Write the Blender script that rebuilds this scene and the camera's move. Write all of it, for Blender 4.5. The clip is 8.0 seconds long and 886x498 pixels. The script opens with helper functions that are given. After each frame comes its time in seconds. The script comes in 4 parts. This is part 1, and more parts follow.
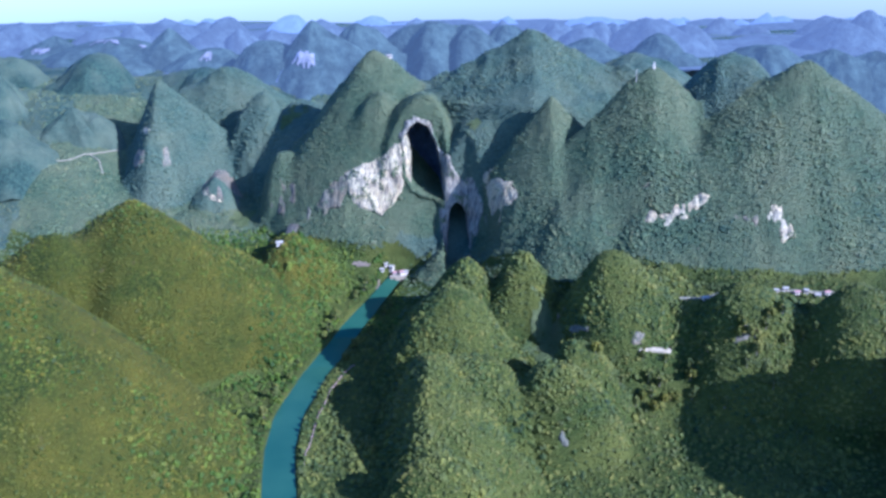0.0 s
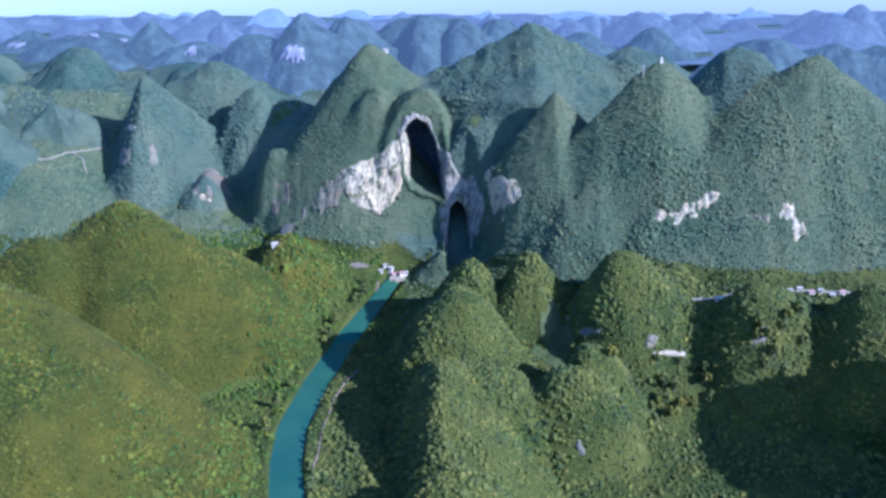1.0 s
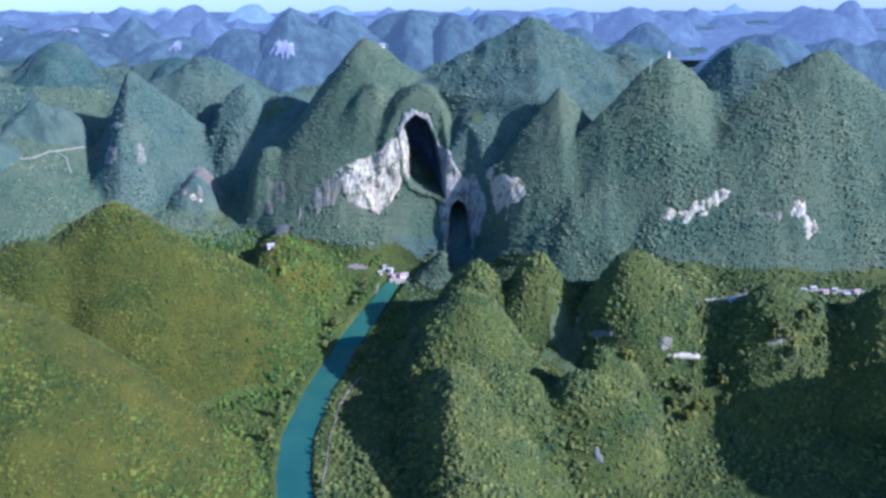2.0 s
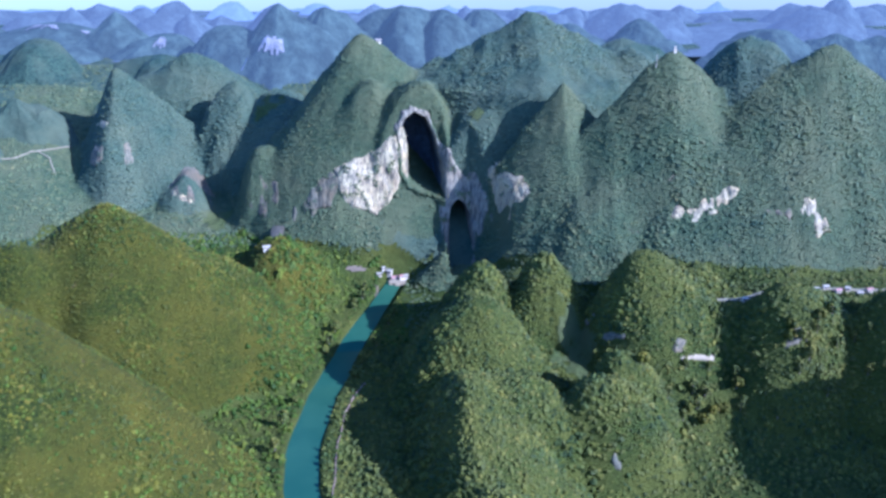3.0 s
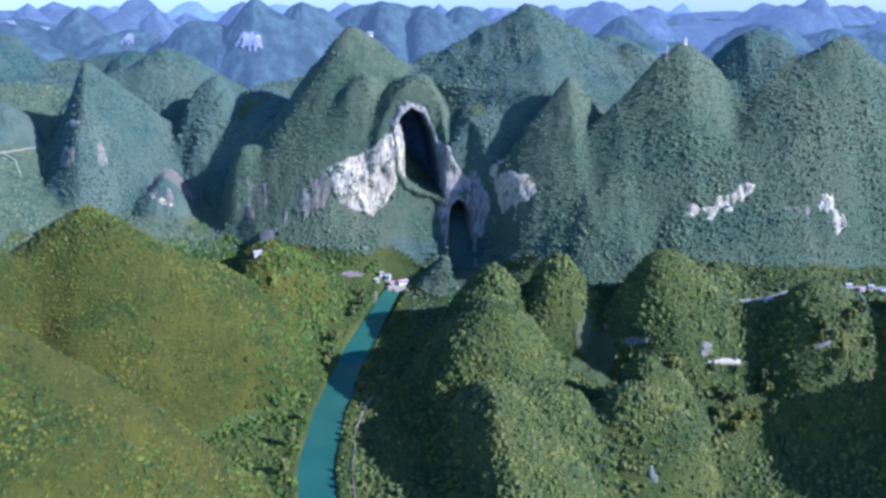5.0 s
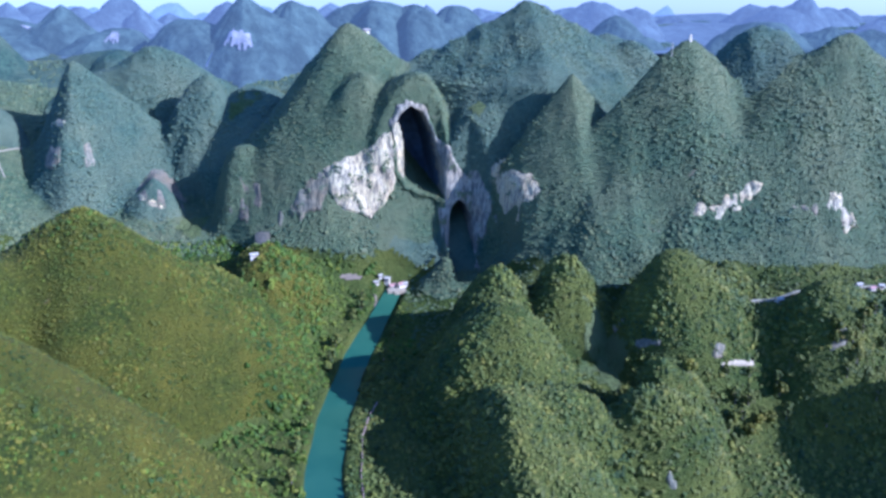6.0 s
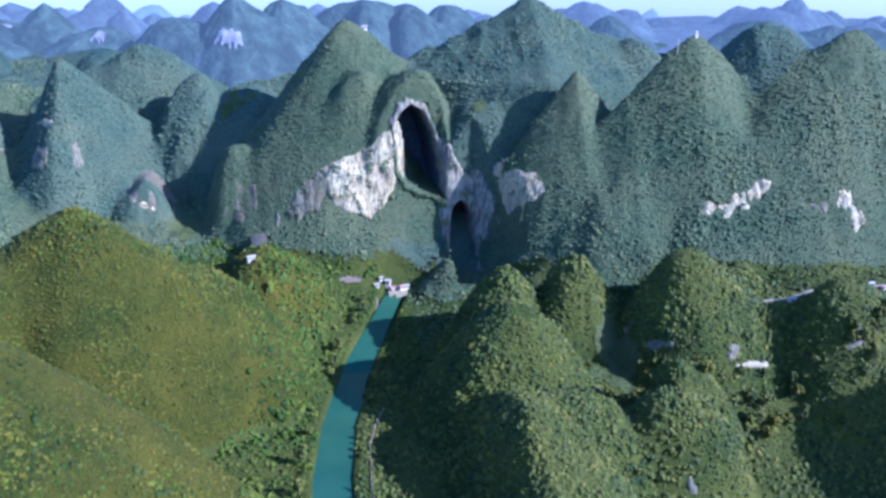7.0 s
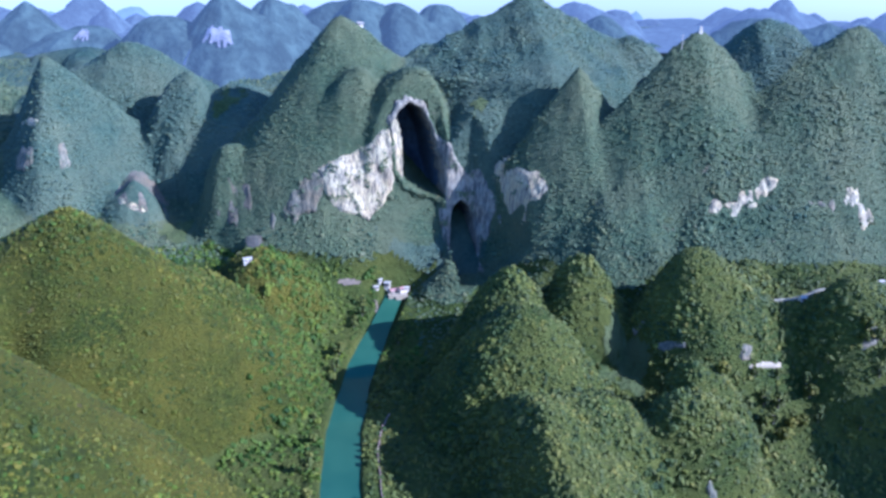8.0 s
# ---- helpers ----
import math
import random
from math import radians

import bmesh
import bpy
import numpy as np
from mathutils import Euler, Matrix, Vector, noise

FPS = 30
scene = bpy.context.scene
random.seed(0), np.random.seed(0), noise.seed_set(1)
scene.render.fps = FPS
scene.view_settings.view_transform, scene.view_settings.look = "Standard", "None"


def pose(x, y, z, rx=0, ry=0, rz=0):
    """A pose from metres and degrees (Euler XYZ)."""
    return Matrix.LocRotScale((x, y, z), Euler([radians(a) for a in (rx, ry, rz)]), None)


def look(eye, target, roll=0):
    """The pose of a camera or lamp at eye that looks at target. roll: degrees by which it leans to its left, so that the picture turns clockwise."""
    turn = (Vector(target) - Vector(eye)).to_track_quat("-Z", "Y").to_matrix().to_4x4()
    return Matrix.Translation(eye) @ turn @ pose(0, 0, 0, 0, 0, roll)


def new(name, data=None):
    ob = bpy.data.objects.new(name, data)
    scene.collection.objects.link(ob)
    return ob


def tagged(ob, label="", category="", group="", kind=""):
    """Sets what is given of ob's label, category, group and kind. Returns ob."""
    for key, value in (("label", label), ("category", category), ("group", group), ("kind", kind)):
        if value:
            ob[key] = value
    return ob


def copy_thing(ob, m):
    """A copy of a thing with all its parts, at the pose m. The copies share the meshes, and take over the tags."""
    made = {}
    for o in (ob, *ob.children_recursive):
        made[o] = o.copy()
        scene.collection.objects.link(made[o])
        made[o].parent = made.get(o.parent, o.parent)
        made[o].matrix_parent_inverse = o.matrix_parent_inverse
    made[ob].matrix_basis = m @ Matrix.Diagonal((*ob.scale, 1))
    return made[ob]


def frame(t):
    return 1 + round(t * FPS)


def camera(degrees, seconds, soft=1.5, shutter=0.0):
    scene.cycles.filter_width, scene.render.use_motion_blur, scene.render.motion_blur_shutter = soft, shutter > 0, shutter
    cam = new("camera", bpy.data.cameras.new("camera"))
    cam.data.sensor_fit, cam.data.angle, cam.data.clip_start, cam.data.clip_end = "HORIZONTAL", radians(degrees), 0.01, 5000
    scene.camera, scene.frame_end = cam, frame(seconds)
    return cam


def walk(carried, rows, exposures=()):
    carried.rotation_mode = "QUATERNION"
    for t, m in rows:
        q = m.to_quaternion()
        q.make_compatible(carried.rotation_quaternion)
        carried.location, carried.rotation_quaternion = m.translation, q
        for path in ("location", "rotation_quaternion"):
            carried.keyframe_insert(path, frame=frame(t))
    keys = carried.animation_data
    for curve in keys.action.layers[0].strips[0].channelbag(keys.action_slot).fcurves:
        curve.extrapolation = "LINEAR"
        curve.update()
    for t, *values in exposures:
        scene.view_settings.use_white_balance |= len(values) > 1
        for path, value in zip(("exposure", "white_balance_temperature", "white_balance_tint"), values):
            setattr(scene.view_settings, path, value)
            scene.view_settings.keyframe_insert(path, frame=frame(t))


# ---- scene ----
cam = camera(55, 8.0, soft=3.0)
PATH = [
    (0, (0.00, 0.00, 333.89), (0.00, 474.75, 177.01), -0.373),
    (0.5, (-13.31, 13.55, 332.58), (-5.98, 487.71, 174.08), -0.303),
    (1, (-26.15, 26.63, 330.80), (-11.37, 500.22, 171.14), -0.177),
    (1.5, (-38.54, 39.25, 328.57), (-16.63, 512.24, 167.94), -0.088),
    (3, (-73.10, 74.75, 319.64), (-29.79, 546.06, 158.43), 0.138),
    (3.5, (-83.77, 85.89, 316.04), (-33.58, 556.68, 155.28), 0.175),
    (4, (-94.03, 96.75, 312.19), (-37.01, 566.92, 151.92), 0.242),
    (4.5, (-103.89, 107.34, 308.12), (-39.75, 576.98, 149.00), 0.342),
    (6, (-131.18, 137.87, 295.03), (-46.80, 605.66, 139.95), 0.643),
    (6.5, (-139.53, 147.73, 290.49), (-49.09, 614.95, 137.11), 0.691),
    (7, (-147.53, 157.49, 285.92), (-50.98, 623.96, 133.98), 0.770),
    (7.5, (-155.18, 167.18, 281.37), (-52.29, 632.82, 131.06), 0.858),
    (8, (-162.50, 176.82, 276.87), (-53.46, 641.55, 128.07), 0.889),
]
walk(cam, [(t, look(eye, target, roll)) for t, eye, target, roll in PATH], [(0, 1.36, 4020, 31), (8, 1.42, 4020, 31)])

# ---- terrain shapes ----
def lattice(ix, iy, seed):
    n = (ix * 374761393 + iy * 668265263 + seed * 974634777) & 0x7FFFFFFF
    n = ((n ^ (n >> 13)) * 1274126177) & 0x7FFFFFFF
    return ((n ^ (n >> 16)) & 0xFFFF) / 65535.0


def vnoise(x, y, size, seed=0):
    """Smooth value noise from -1 to 1."""
    u, v = np.asarray(x, float) / size + 1000.0, np.asarray(y, float) / size + 1000.0
    iu, iv = np.floor(u).astype(np.int64), np.floor(v).astype(np.int64)
    fu, fv = u - iu, v - iv
    fu, fv = fu * fu * (3 - 2 * fu), fv * fv * (3 - 2 * fv)
    a, b = lattice(iu, iv, seed), lattice(iu + 1, iv, seed)
    c, d = lattice(iu, iv + 1, seed), lattice(iu + 1, iv + 1, seed)
    return 2 * ((a * (1 - fu) + b * fu) * (1 - fv) + (c * (1 - fu) + d * fu) * fv) - 1


def fbm(x, y, size, seed=0, octaves=4):
    total, gain = 0.0, 1.0
    for k in range(octaves):
        total = total + gain * vnoise(x, y, size / 2 ** k, seed + 7 * k)
        gain *= 0.5
    return total


def smooth(a, b, v):
    s = np.clip((v - a) / (b - a), 0, 1)
    return s * s * (3 - 2 * s)


def river_x(y):
    """The river's middle line."""
    return np.interp(y, [300, 485, 545, 585, 620, 668, 722, 751, 795, 831, 875], [-76, -110, -120, -122, -119, -112, -97, -88, -67, -50, -40])


def water_z(y):
    return np.interp(y, [300, 680, 735, 790, 832, 880], [0.0, 0.0, 4.0, 17.0, 29.0, 34.0])


def ground_z(x, y):
    """The valley floors, without hills."""
    x, y = np.asarray(x, float), np.asarray(y, float)
    right = np.interp(y, [-600, 300, 560, 600, 640, 676, 740, 800, 860, 950, 1100, 1600, 5200], [-60, -50, -25, -10, 14, 60, 72, 74, 84, 120, 180, 205, 30])
    low = np.interp(y, [-600, 300, 560, 600, 640, 690, 740, 800], [-60, -50, -25, -10, 5, 20, 48, 70])
    right = np.where(y < 800, low + (right - low) * smooth(110, 175, x), right)
    left = np.interp(y, [-600, 300, 700, 780, 850, 900, 970, 1030, 1110, 1200, 1600, 5200], [0, 0, 2, 22, 48, 58, 76, 102, 160, 190, 208, 30])
    mid = np.interp(y, [-600, 300, 680, 735, 790, 835, 855, 880, 960, 1100, 1600, 5200], [-2, -2, 0, 5, 19, 33, 48, 72, 120, 170, 205, 30])
    left = left + 48 * smooth(300, 470, -x) * smooth(850, 960, y) * (1 - smooth(1000, 1200, y))
    d = x - river_x(np.clip(y, 300, 875))
    z = mid + (right - mid) * smooth(45, 150, d) + (left - mid) * smooth(25, 120, -d)
    z = z + 3.0 * fbm(x, y, 70, 3, 3) * smooth(25, 90, np.abs(d))
    z = z + 14.0 * fbm(x, y, 420, 5, 3) * smooth(1250, 1800, y)
    bed = water_z(y) - 2.5 + 4.2 * smooth(8, 14, np.abs(d + 1.5 * vnoise(x, y, 30, 8)))
    near = (1 - smooth(14, 30, np.abs(d))) * (1 - smooth(834, 846, y))
    return z * (1 - near) + np.minimum(bed, 40) * near


# name: x, y, top, foot, reach west, east, south, north, roundness
HILLS = {}
# sharp-edged peaks with flat faces
RIDGED = {"pyramid", "west_peak", "high_tip", "east_peak"}


def hill(key, x, y, top, foot, west, east, south, north, power, rough=1.0, seed=0):
    HILLS[key] = (x, y, top, foot, west, east, south, north, power, rough, seed or len(HILLS) + 11)


def hill_z(key, x, y):
    hx, hy, top, foot, west, east, south, north, power, rough, seed = HILLS[key]
    dx, dy = np.asarray(x, float) - hx, np.asarray(y, float) - hy
    u, v = dx / np.where(dx < 0, west, east), dy / np.where(dy < 0, south, north)
    bend = 1.25 if key in RIDGED else 2.0
    r = np.sqrt((np.abs(u) ** bend + np.abs(v) ** bend) ** (2 / bend) + np.where(bend < 2, 0.0016, 0.0004))
    around = np.arctan2(dy, dx)
    span = 0.5 * (west + east)
    warp = 0.12 * fbm(np.cos(around) * 40, np.sin(around) * 40, 34, seed, 3) + 0.06 * fbm(x, y, span * 0.35, seed + 3, 3)
    r = r * (1 + rough * warp * np.clip(r * 1.6, 0, 1))
    z = foot + (top - foot) * (1 - np.power(np.maximum(r, 1e-6), power))
    z = np.where(z < foot, foot + 4 * (z - foot), z)
    z = z + rough * 0.06 * (top - foot) * fbm(x, y, span * 0.5, seed, 4) * np.clip(r * 2.2, 0.12, 1)
    return z


hill("near_left", -322, 530, 156, 0, 160, 180, 150, 118, 1.35, 0.5)
hill("left_west", -338, 700, 118, 0, 120, 90, 75, 85, 1.6, 0.5)
hill("left", -276, 730, 140, 0, 170, 156, 106, 130, 1.25, 0.5)
hill("left_spur", -205, 752, 88, 10, 70, 78, 62, 60, 1.7, 0.5)
hill("bank_rise", -155, 842, 72, 10, 70, 66, 80, 60, 1.6, 0.5)
hill("centre_back", 23, 741, 81, 5, 62, 48, 60, 45, 1.5, 0.6)
hill("centre_ridge", 8, 666, 81, 0, 72, 66, 64, 80, 1.6, 0.6)
hill("centre_front", 28, 590, 48, -60, 76, 62, 50, 60, 2.6, 0.6)
hill("centre_west", -10, 588, 53, -5, 38, 60, 130, 85, 1.6, 0.7)
hill("centre_east", 84, 584, 47, -60, 55, 78, 36, 50, 2.3, 0.5)
hill("centre_south", 6, 540, 34, -30, 44, 58, 60, 60, 1.8, 0.7)
hill("front_hump", -5, 474, 38, -60, 62, 62, 45, 42, 2.2, 0.6)
hill("knob", 103, 616, 52, -30, 28, 55, 36, 36, 2.2, 0.4)
hill("second", 72, 728, 88, 25, 38, 44, 36, 44, 1.7, 0.8)
hill("third", 146, 702, 100, 8, 54, 90, 66, 50, 1.6, 0.5)
hill("fourth", 248, 662, 85, -10, 62, 98, 62, 50, 1.65, 0.4)
hill("fifth", 335, 640, 90, -5, 70, 100, 66, 60, 1.7, 0.5)
hill("small_back", 196, 712, 83, 50, 20, 24, 20, 20, 1.8, 0.6)
hill("pyramid", 108, 851, 218, 55, 118, 150, 84, 45, 1.0, 0.25)
hill("landing_knoll", 0, 829, 54, 12, 40, 42, 34, 26, 1.5, 0.4)
hill("pyramid_spur", 143, 809, 148, 50, 85, 80, 70, 60, 1.3, 0.4)
hill("east_peak", 203, 828, 251, 45, 205, 215, 98, 90, 1.02, 0.32)
hill("east_spur", 226, 798, 178, 50, 110, 100, 80, 70, 1.0, 0.4)
hill("east_dome", 291, 865, 251, 70, 130, 120, 120, 90, 1.7, 0.3)
hill("far_east", 346, 822, 249, 60, 240, 250, 114, 90, 1.18, 0.22)
hill("high_peak", 100, 966, 244, 85, 270, 300, 125, 130, 1.5, 0.35)
hill("high_tip", 98, 962, 271, 195, 140, 150, 95, 90, 0.95, 0.3)
hill("high_ridge", 203, 954, 230, 80, 120, 140, 100, 100, 1.4, 0.5)
hill("massif", 4, 972, 222, 80, 95, 80, 100, 100, 1.4, 0.4)
hill("saddle", 38, 892, 182, 60, 46, 60, 40, 60, 3, 0.3)
hill("cave_mountain", -74, 962, 250, 55, 145, 190, 105, 110, 1.2, 0.35)
hill("cave_brow", -66, 918, 205, 40, 70, 60, 44, 70, 2.0, 0.25)
hill("cave_shoulder", -18, 906, 208, 30, 80, 50, 58, 90, 2.4, 0.3)
hill("cave_west", -128, 934, 166, 45, 84, 72, 48, 70, 1.6, 0.4)
hill("west_tooth", -179, 935, 141, 35, 36, 66, 36, 60, 2.0, 0.5)
hill("talus", -59, 893, 126, 25, 100, 84, 46, 40, 1.3, 0.4)
hill("col", -169, 1042, 183, 110, 80, 90, 90, 80, 1.5, 0.5)
hill("west_cone", -212, 1028, 196, 80, 70, 50, 58, 60, 1.6, 0.6)
hill("west_peak", -338, 1022, 213, 70, 70, 170, 92, 90, 1, 0.5)
hill("west_ridge", -273, 1095, 218, 110, 150, 170, 75, 80, 1.25, 0.5)
hill("rock_foot", -262, 956, 108, 50, 40, 38, 34, 40, 1.3, 0.6)
hill("shade_hill", 455, 482, 161, -30, 150, 150, 150, 105, 1.7, 0.4)

BLEND = 6.0


def relief(x, y):
    """Height of the land and the index of the form that owns it (-1: valley floor)."""
    x, y = np.asarray(x, float), np.asarray(y, float)
    top, owner = ground_z(x, y), np.full(x.shape, -1)
    total = np.zeros(x.shape)
    layers = [top]
    for k, key in enumerate(HILLS):
        z = hill_z(key, x, y)
        owner = np.where(z > top, k, owner)
        top = np.maximum(top, z)
        layers.append(z)
    for z in layers:
        total = total + np.exp(np.clip((z - top) / BLEND, -30, 0))
    water = 1 - smooth(12, 24, np.abs(x - river_x(np.clip(y, 300, 875))))
    water = water * (1 - smooth(834, 846, y))
    ribs = 0.42 - np.abs(vnoise(x + 16 * vnoise(x, y, 45, 33), y * 0.7 - 0.4 * x, 34, 31)) + 0.5 * (0.42 - np.abs(vnoise(x + 8 * vnoise(x, y, 22, 36), y * 0.8 + 0.3 * x, 15, 34)))
    top = top + BLEND * np.log(total) + 0.9 * fbm(x, y, 9, 90, 2) + (owner >= 0) * ribs * np.interp(y, [690, 790], [1.6, 4.2])
    cap = np.interp(y, [818, 840, 850, 862, 874, 882, 890, 898, 908], [34, 42, 54, 68, 92, 122, 168, 225, 400])
    cap = cap + 130 * (smooth(-4, 20, x) + smooth(96, 175, -x)) + 400 * (smooth(14, 40, x) + smooth(170, 200, -x)) + 2.0 * fbm(x, y, 14, 91, 2)
    cap = cap + 42 * smooth(-38, -8, x) * (1 - smooth(834, 846, y))
    ahead = y - np.interp(x, [26, 46, 56, 90], [862, 846, 824, 820])
    bowl = np.interp(x, [8, 26, 40, 64, 84], [42, 46, 60, 88, 110]) + np.interp(ahead, [-70, -14, -2, 7, 15, 24], [-6, -5, 0, 46, 110, 400])
    bowl = bowl + 400 * (smooth(56, 74, x) + 1 - smooth(-8, 2, x)) + 2.0 * fbm(x, y, 14, 92, 2)
    top = np.where(y > 783, np.minimum(top, bowl), top)
    top = np.where(y > 778, np.minimum(top, np.where(y > 818, cap, 400)), top)
    return top * (1 - water) + ground_z(x, y) * water, owner

# ---- light ----
SUN_AZ, SUN_EL = radians(120), radians(29.5)     # from +y towards +x
sun = new("sun", bpy.data.lights.new("sun", "SUN"))
sun.data.energy, sun.data.angle, sun.data.color = 5.0, radians(0.5), (1.0, 0.92, 0.76)
sun.matrix_world = look((math.sin(SUN_AZ) * math.cos(SUN_EL) * 900, math.cos(SUN_AZ) * math.cos(SUN_EL) * 900, math.sin(SUN_EL) * 900), (0, 0, 0))
world = bpy.data.worlds.new("sky")
world.use_nodes = True
scene.world = world
sky = world.node_tree.nodes.new("ShaderNodeTexSky")
sky.sky_type, sky.sun_disc = "NISHITA", False
sky.sun_elevation, sky.sun_rotation = SUN_EL, SUN_AZ
sky.air_density, sky.dust_density, sky.ozone_density = 1.0, 0.6, 4.0
back = world.node_tree.nodes["Background"]
back.inputs["Strength"].default_value = 0.13
world.node_tree.links.new(sky.outputs[0], back.inputs["Color"])

# ---- materials ----
def nodes_of(name):
    m = bpy.data.materials.new(name)
    m.use_nodes = True
    n = m.node_tree.nodes
    return m, n, m.node_tree.links, n["Principled BSDF"]


def node(n, kind, **values):
    made = n.new(kind)
    for key, value in values.items():
        made.inputs[key].default_value = value
    return made


def ramp(n, links, source, stops):
    made = n.new("ShaderNodeValToRGB")
    while len(made.color_ramp.elements) < len(stops):
        made.color_ramp.elements.new(0.5)
    for e, (at, colour) in zip(made.color_ramp.elements, stops):
        e.position, e.color = at, (*colour, 1)
    links.new(source, made.inputs[0])
    return made.outputs[0]


def blend(n, links, how, factor, a, b):
    made = n.new("ShaderNodeMixRGB")
    made.blend_type = how
    for slot, v in ((0, factor), (1, a), (2, b)):
        if isinstance(v, (int, float)):
            made.inputs[slot].default_value = v
        elif isinstance(v, tuple):
            made.inputs[slot].default_value = (*v, 1)
        else:
            links.new(v, made.inputs[slot])
    return made.outputs[0]


def place(n, links, scale=(1, 1, 1)):
    g, m = n.new("ShaderNodeNewGeometry"), n.new("ShaderNodeMapping")
    m.inputs["Scale"].default_value = scale
    links.new(g.outputs["Position"], m.inputs["Vector"])
    return m.outputs[0], g


def grain(n, links, where, scale, detail=4.0, rough=0.55):
    t = node(n, "ShaderNodeTexNoise", Scale=scale, Detail=detail, Roughness=rough)
    links.new(where, t.inputs["Vector"])
    return t.outputs["Fac"]


def bump(n, links, bsdf, height, strength, distance):
    b = node(n, "ShaderNodeBump", Strength=strength, Distance=distance)
    links.new(height, b.inputs["Height"])
    links.new(b.outputs[0], bsdf.inputs["Normal"])


def foliage(name, dark, mid, light, dry, dryness=0.5, sheen=0.0):
    """Leaves in clumps: every clump has its own green, with drier patches over the slope."""
    m, n, links, p = nodes_of(name)
    where, g = place(n, links)
    own = ramp(n, links, g.outputs["Random Per Island"], [(0.0, dark), (0.45, mid), (0.85, light), (1.0, dry)])
    patch = ramp(n, links, grain(n, links, where, 0.022, 4.0, 0.6), [(0.5 - 0.25 * dryness, (0, 0, 0)), (0.70, (1, 1, 1))])
    tone = blend(n, links, "MIX", patch, own, blend(n, links, "MIX", 0.6, own, dry))
    leaf = grain(n, links, where, 1.4, 5.0, 0.7)
    swell = ramp(n, links, grain(n, links, where, 0.045, 5.0, 0.65), [(0.34, (0.55, 0.66, 0.74)), (0.66, (1.34, 1.22, 0.98))])
    tone = blend(n, links, "MULTIPLY", 1.0, tone, swell)
    shade = ramp(n, links, leaf, [(0.3, (0.8, 0.8, 0.8)), (0.7, (1.2, 1.2, 1.2))])
    links.new(blend(n, links, "MULTIPLY", 1.0, tone, shade), p.inputs["Base Color"])
    p.inputs["Roughness"].default_value = 0.6
    p.inputs["Specular IOR Level"].default_value = 0.12
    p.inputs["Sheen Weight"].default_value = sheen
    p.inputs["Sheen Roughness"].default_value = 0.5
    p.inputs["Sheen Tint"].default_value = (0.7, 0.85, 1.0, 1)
    bump(n, links, p, leaf, 0.7, 0.5)
    return m


def undergrowth(name, low, high, dry, soil, sheen=0.0):
    """Scrub and grass on a slope, with bare patches of soil and stone."""
    m, n, links, p = nodes_of(name)
    where, g = place(n, links)
    fine, broad = grain(n, links, where, 0.32, 7.0, 0.72), grain(n, links, where, 0.018, 5.0, 0.6)
    tone = blend(n, links, "MIX", ramp(n, links, broad, [(0.38, (0, 0, 0)), (0.66, (1, 1, 1))]), ramp(n, links, fine, [(0.38, tuple(c * 0.6 for c in low)), (0.5, low), (0.62, high)]), dry)
    spots = ramp(n, links, grain(n, links, where, 0.07, 6.0, 0.7), [(0.66, (0, 0, 0)), (0.74, (1, 1, 1))])
    tone = blend(n, links, "MIX", spots, tone, soil)
    links.new(tone, p.inputs["Base Color"])
    p.inputs["Roughness"].default_value = 0.85
    p.inputs["Specular IOR Level"].default_value = 0.12
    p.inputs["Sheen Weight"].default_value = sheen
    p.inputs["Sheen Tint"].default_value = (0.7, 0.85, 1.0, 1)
    bump(n, links, p, fine, 1.0, 3.0)
    return m


def limestone(name, pale=(0.47, 0.37, 0.165), grey=(0.29, 0.23, 0.12), stain=(0.10, 0.08, 0.045)):
    """Weathered limestone with streaks that run down the face."""
    m, n, links, p = nodes_of(name)
    flat, g = place(n, links, (1, 1, 0.13))
    where, g2 = place(n, links)
    streak = grain(n, links, flat, 0.42, 7.0, 0.7)
    tone = ramp(n, links, streak, [(0.36, stain), (0.47, grey), (0.58, pale), (0.8, tuple(min(1, c * 1.15) for c in pale))])
    fine = ramp(n, links, grain(n, links, flat, 1.1, 5.0, 0.7), [(0.36, (0.62, 0.60, 0.58)), (0.56, (1.06, 1.06, 1.06))])
    warm = blend(n, links, "MULTIPLY", 1.0, fine, ramp(n, links, grain(n, links, where, 0.06, 4.0), [(0.42, (1, 1, 1)), (0.68, (1.0, 0.88, 0.72))]))
    tone = blend(n, links, "MULTIPLY", 1.0, tone, warm)
    moss = ramp(n, links, grain(n, links, where, 0.13, 6.0, 0.7), [(0.60, (0, 0, 0)), (0.68, (1, 1, 1))])
    tone = blend(n, links, "MIX", moss, tone, (0.06, 0.075, 0.025))
    links.new(tone, p.inputs["Base Color"])
    p.inputs["Roughness"].default_value = 0.9
    bump(n, links, p, blend(n, links, "ADD", 0.5, streak, grain(n, links, where, 0.9, 6.0, 0.7)), 0.8, 0.8)
    return m


def plain(name, colour, rough=0.8, metal=0.0, spread=0.15, scale=1.2):
    m, n, links, p = nodes_of(name)
    where, g = place(n, links)
    tone = ramp(n, links, grain(n, links, where, scale, 5.0, 0.6), [(0.3, tuple(c * (1 - spread) for c in colour)), (0.7, tuple(min(1, c * (1 + spread)) for c in colour))])
    links.new(tone, p.inputs["Base Color"])
    p.inputs["Roughness"].default_value, p.inputs["Metallic"].default_value = rough, metal
    bump(n, links, p, grain(n, links, where, scale * 3, 4.0), 0.3, 0.05)
    return m


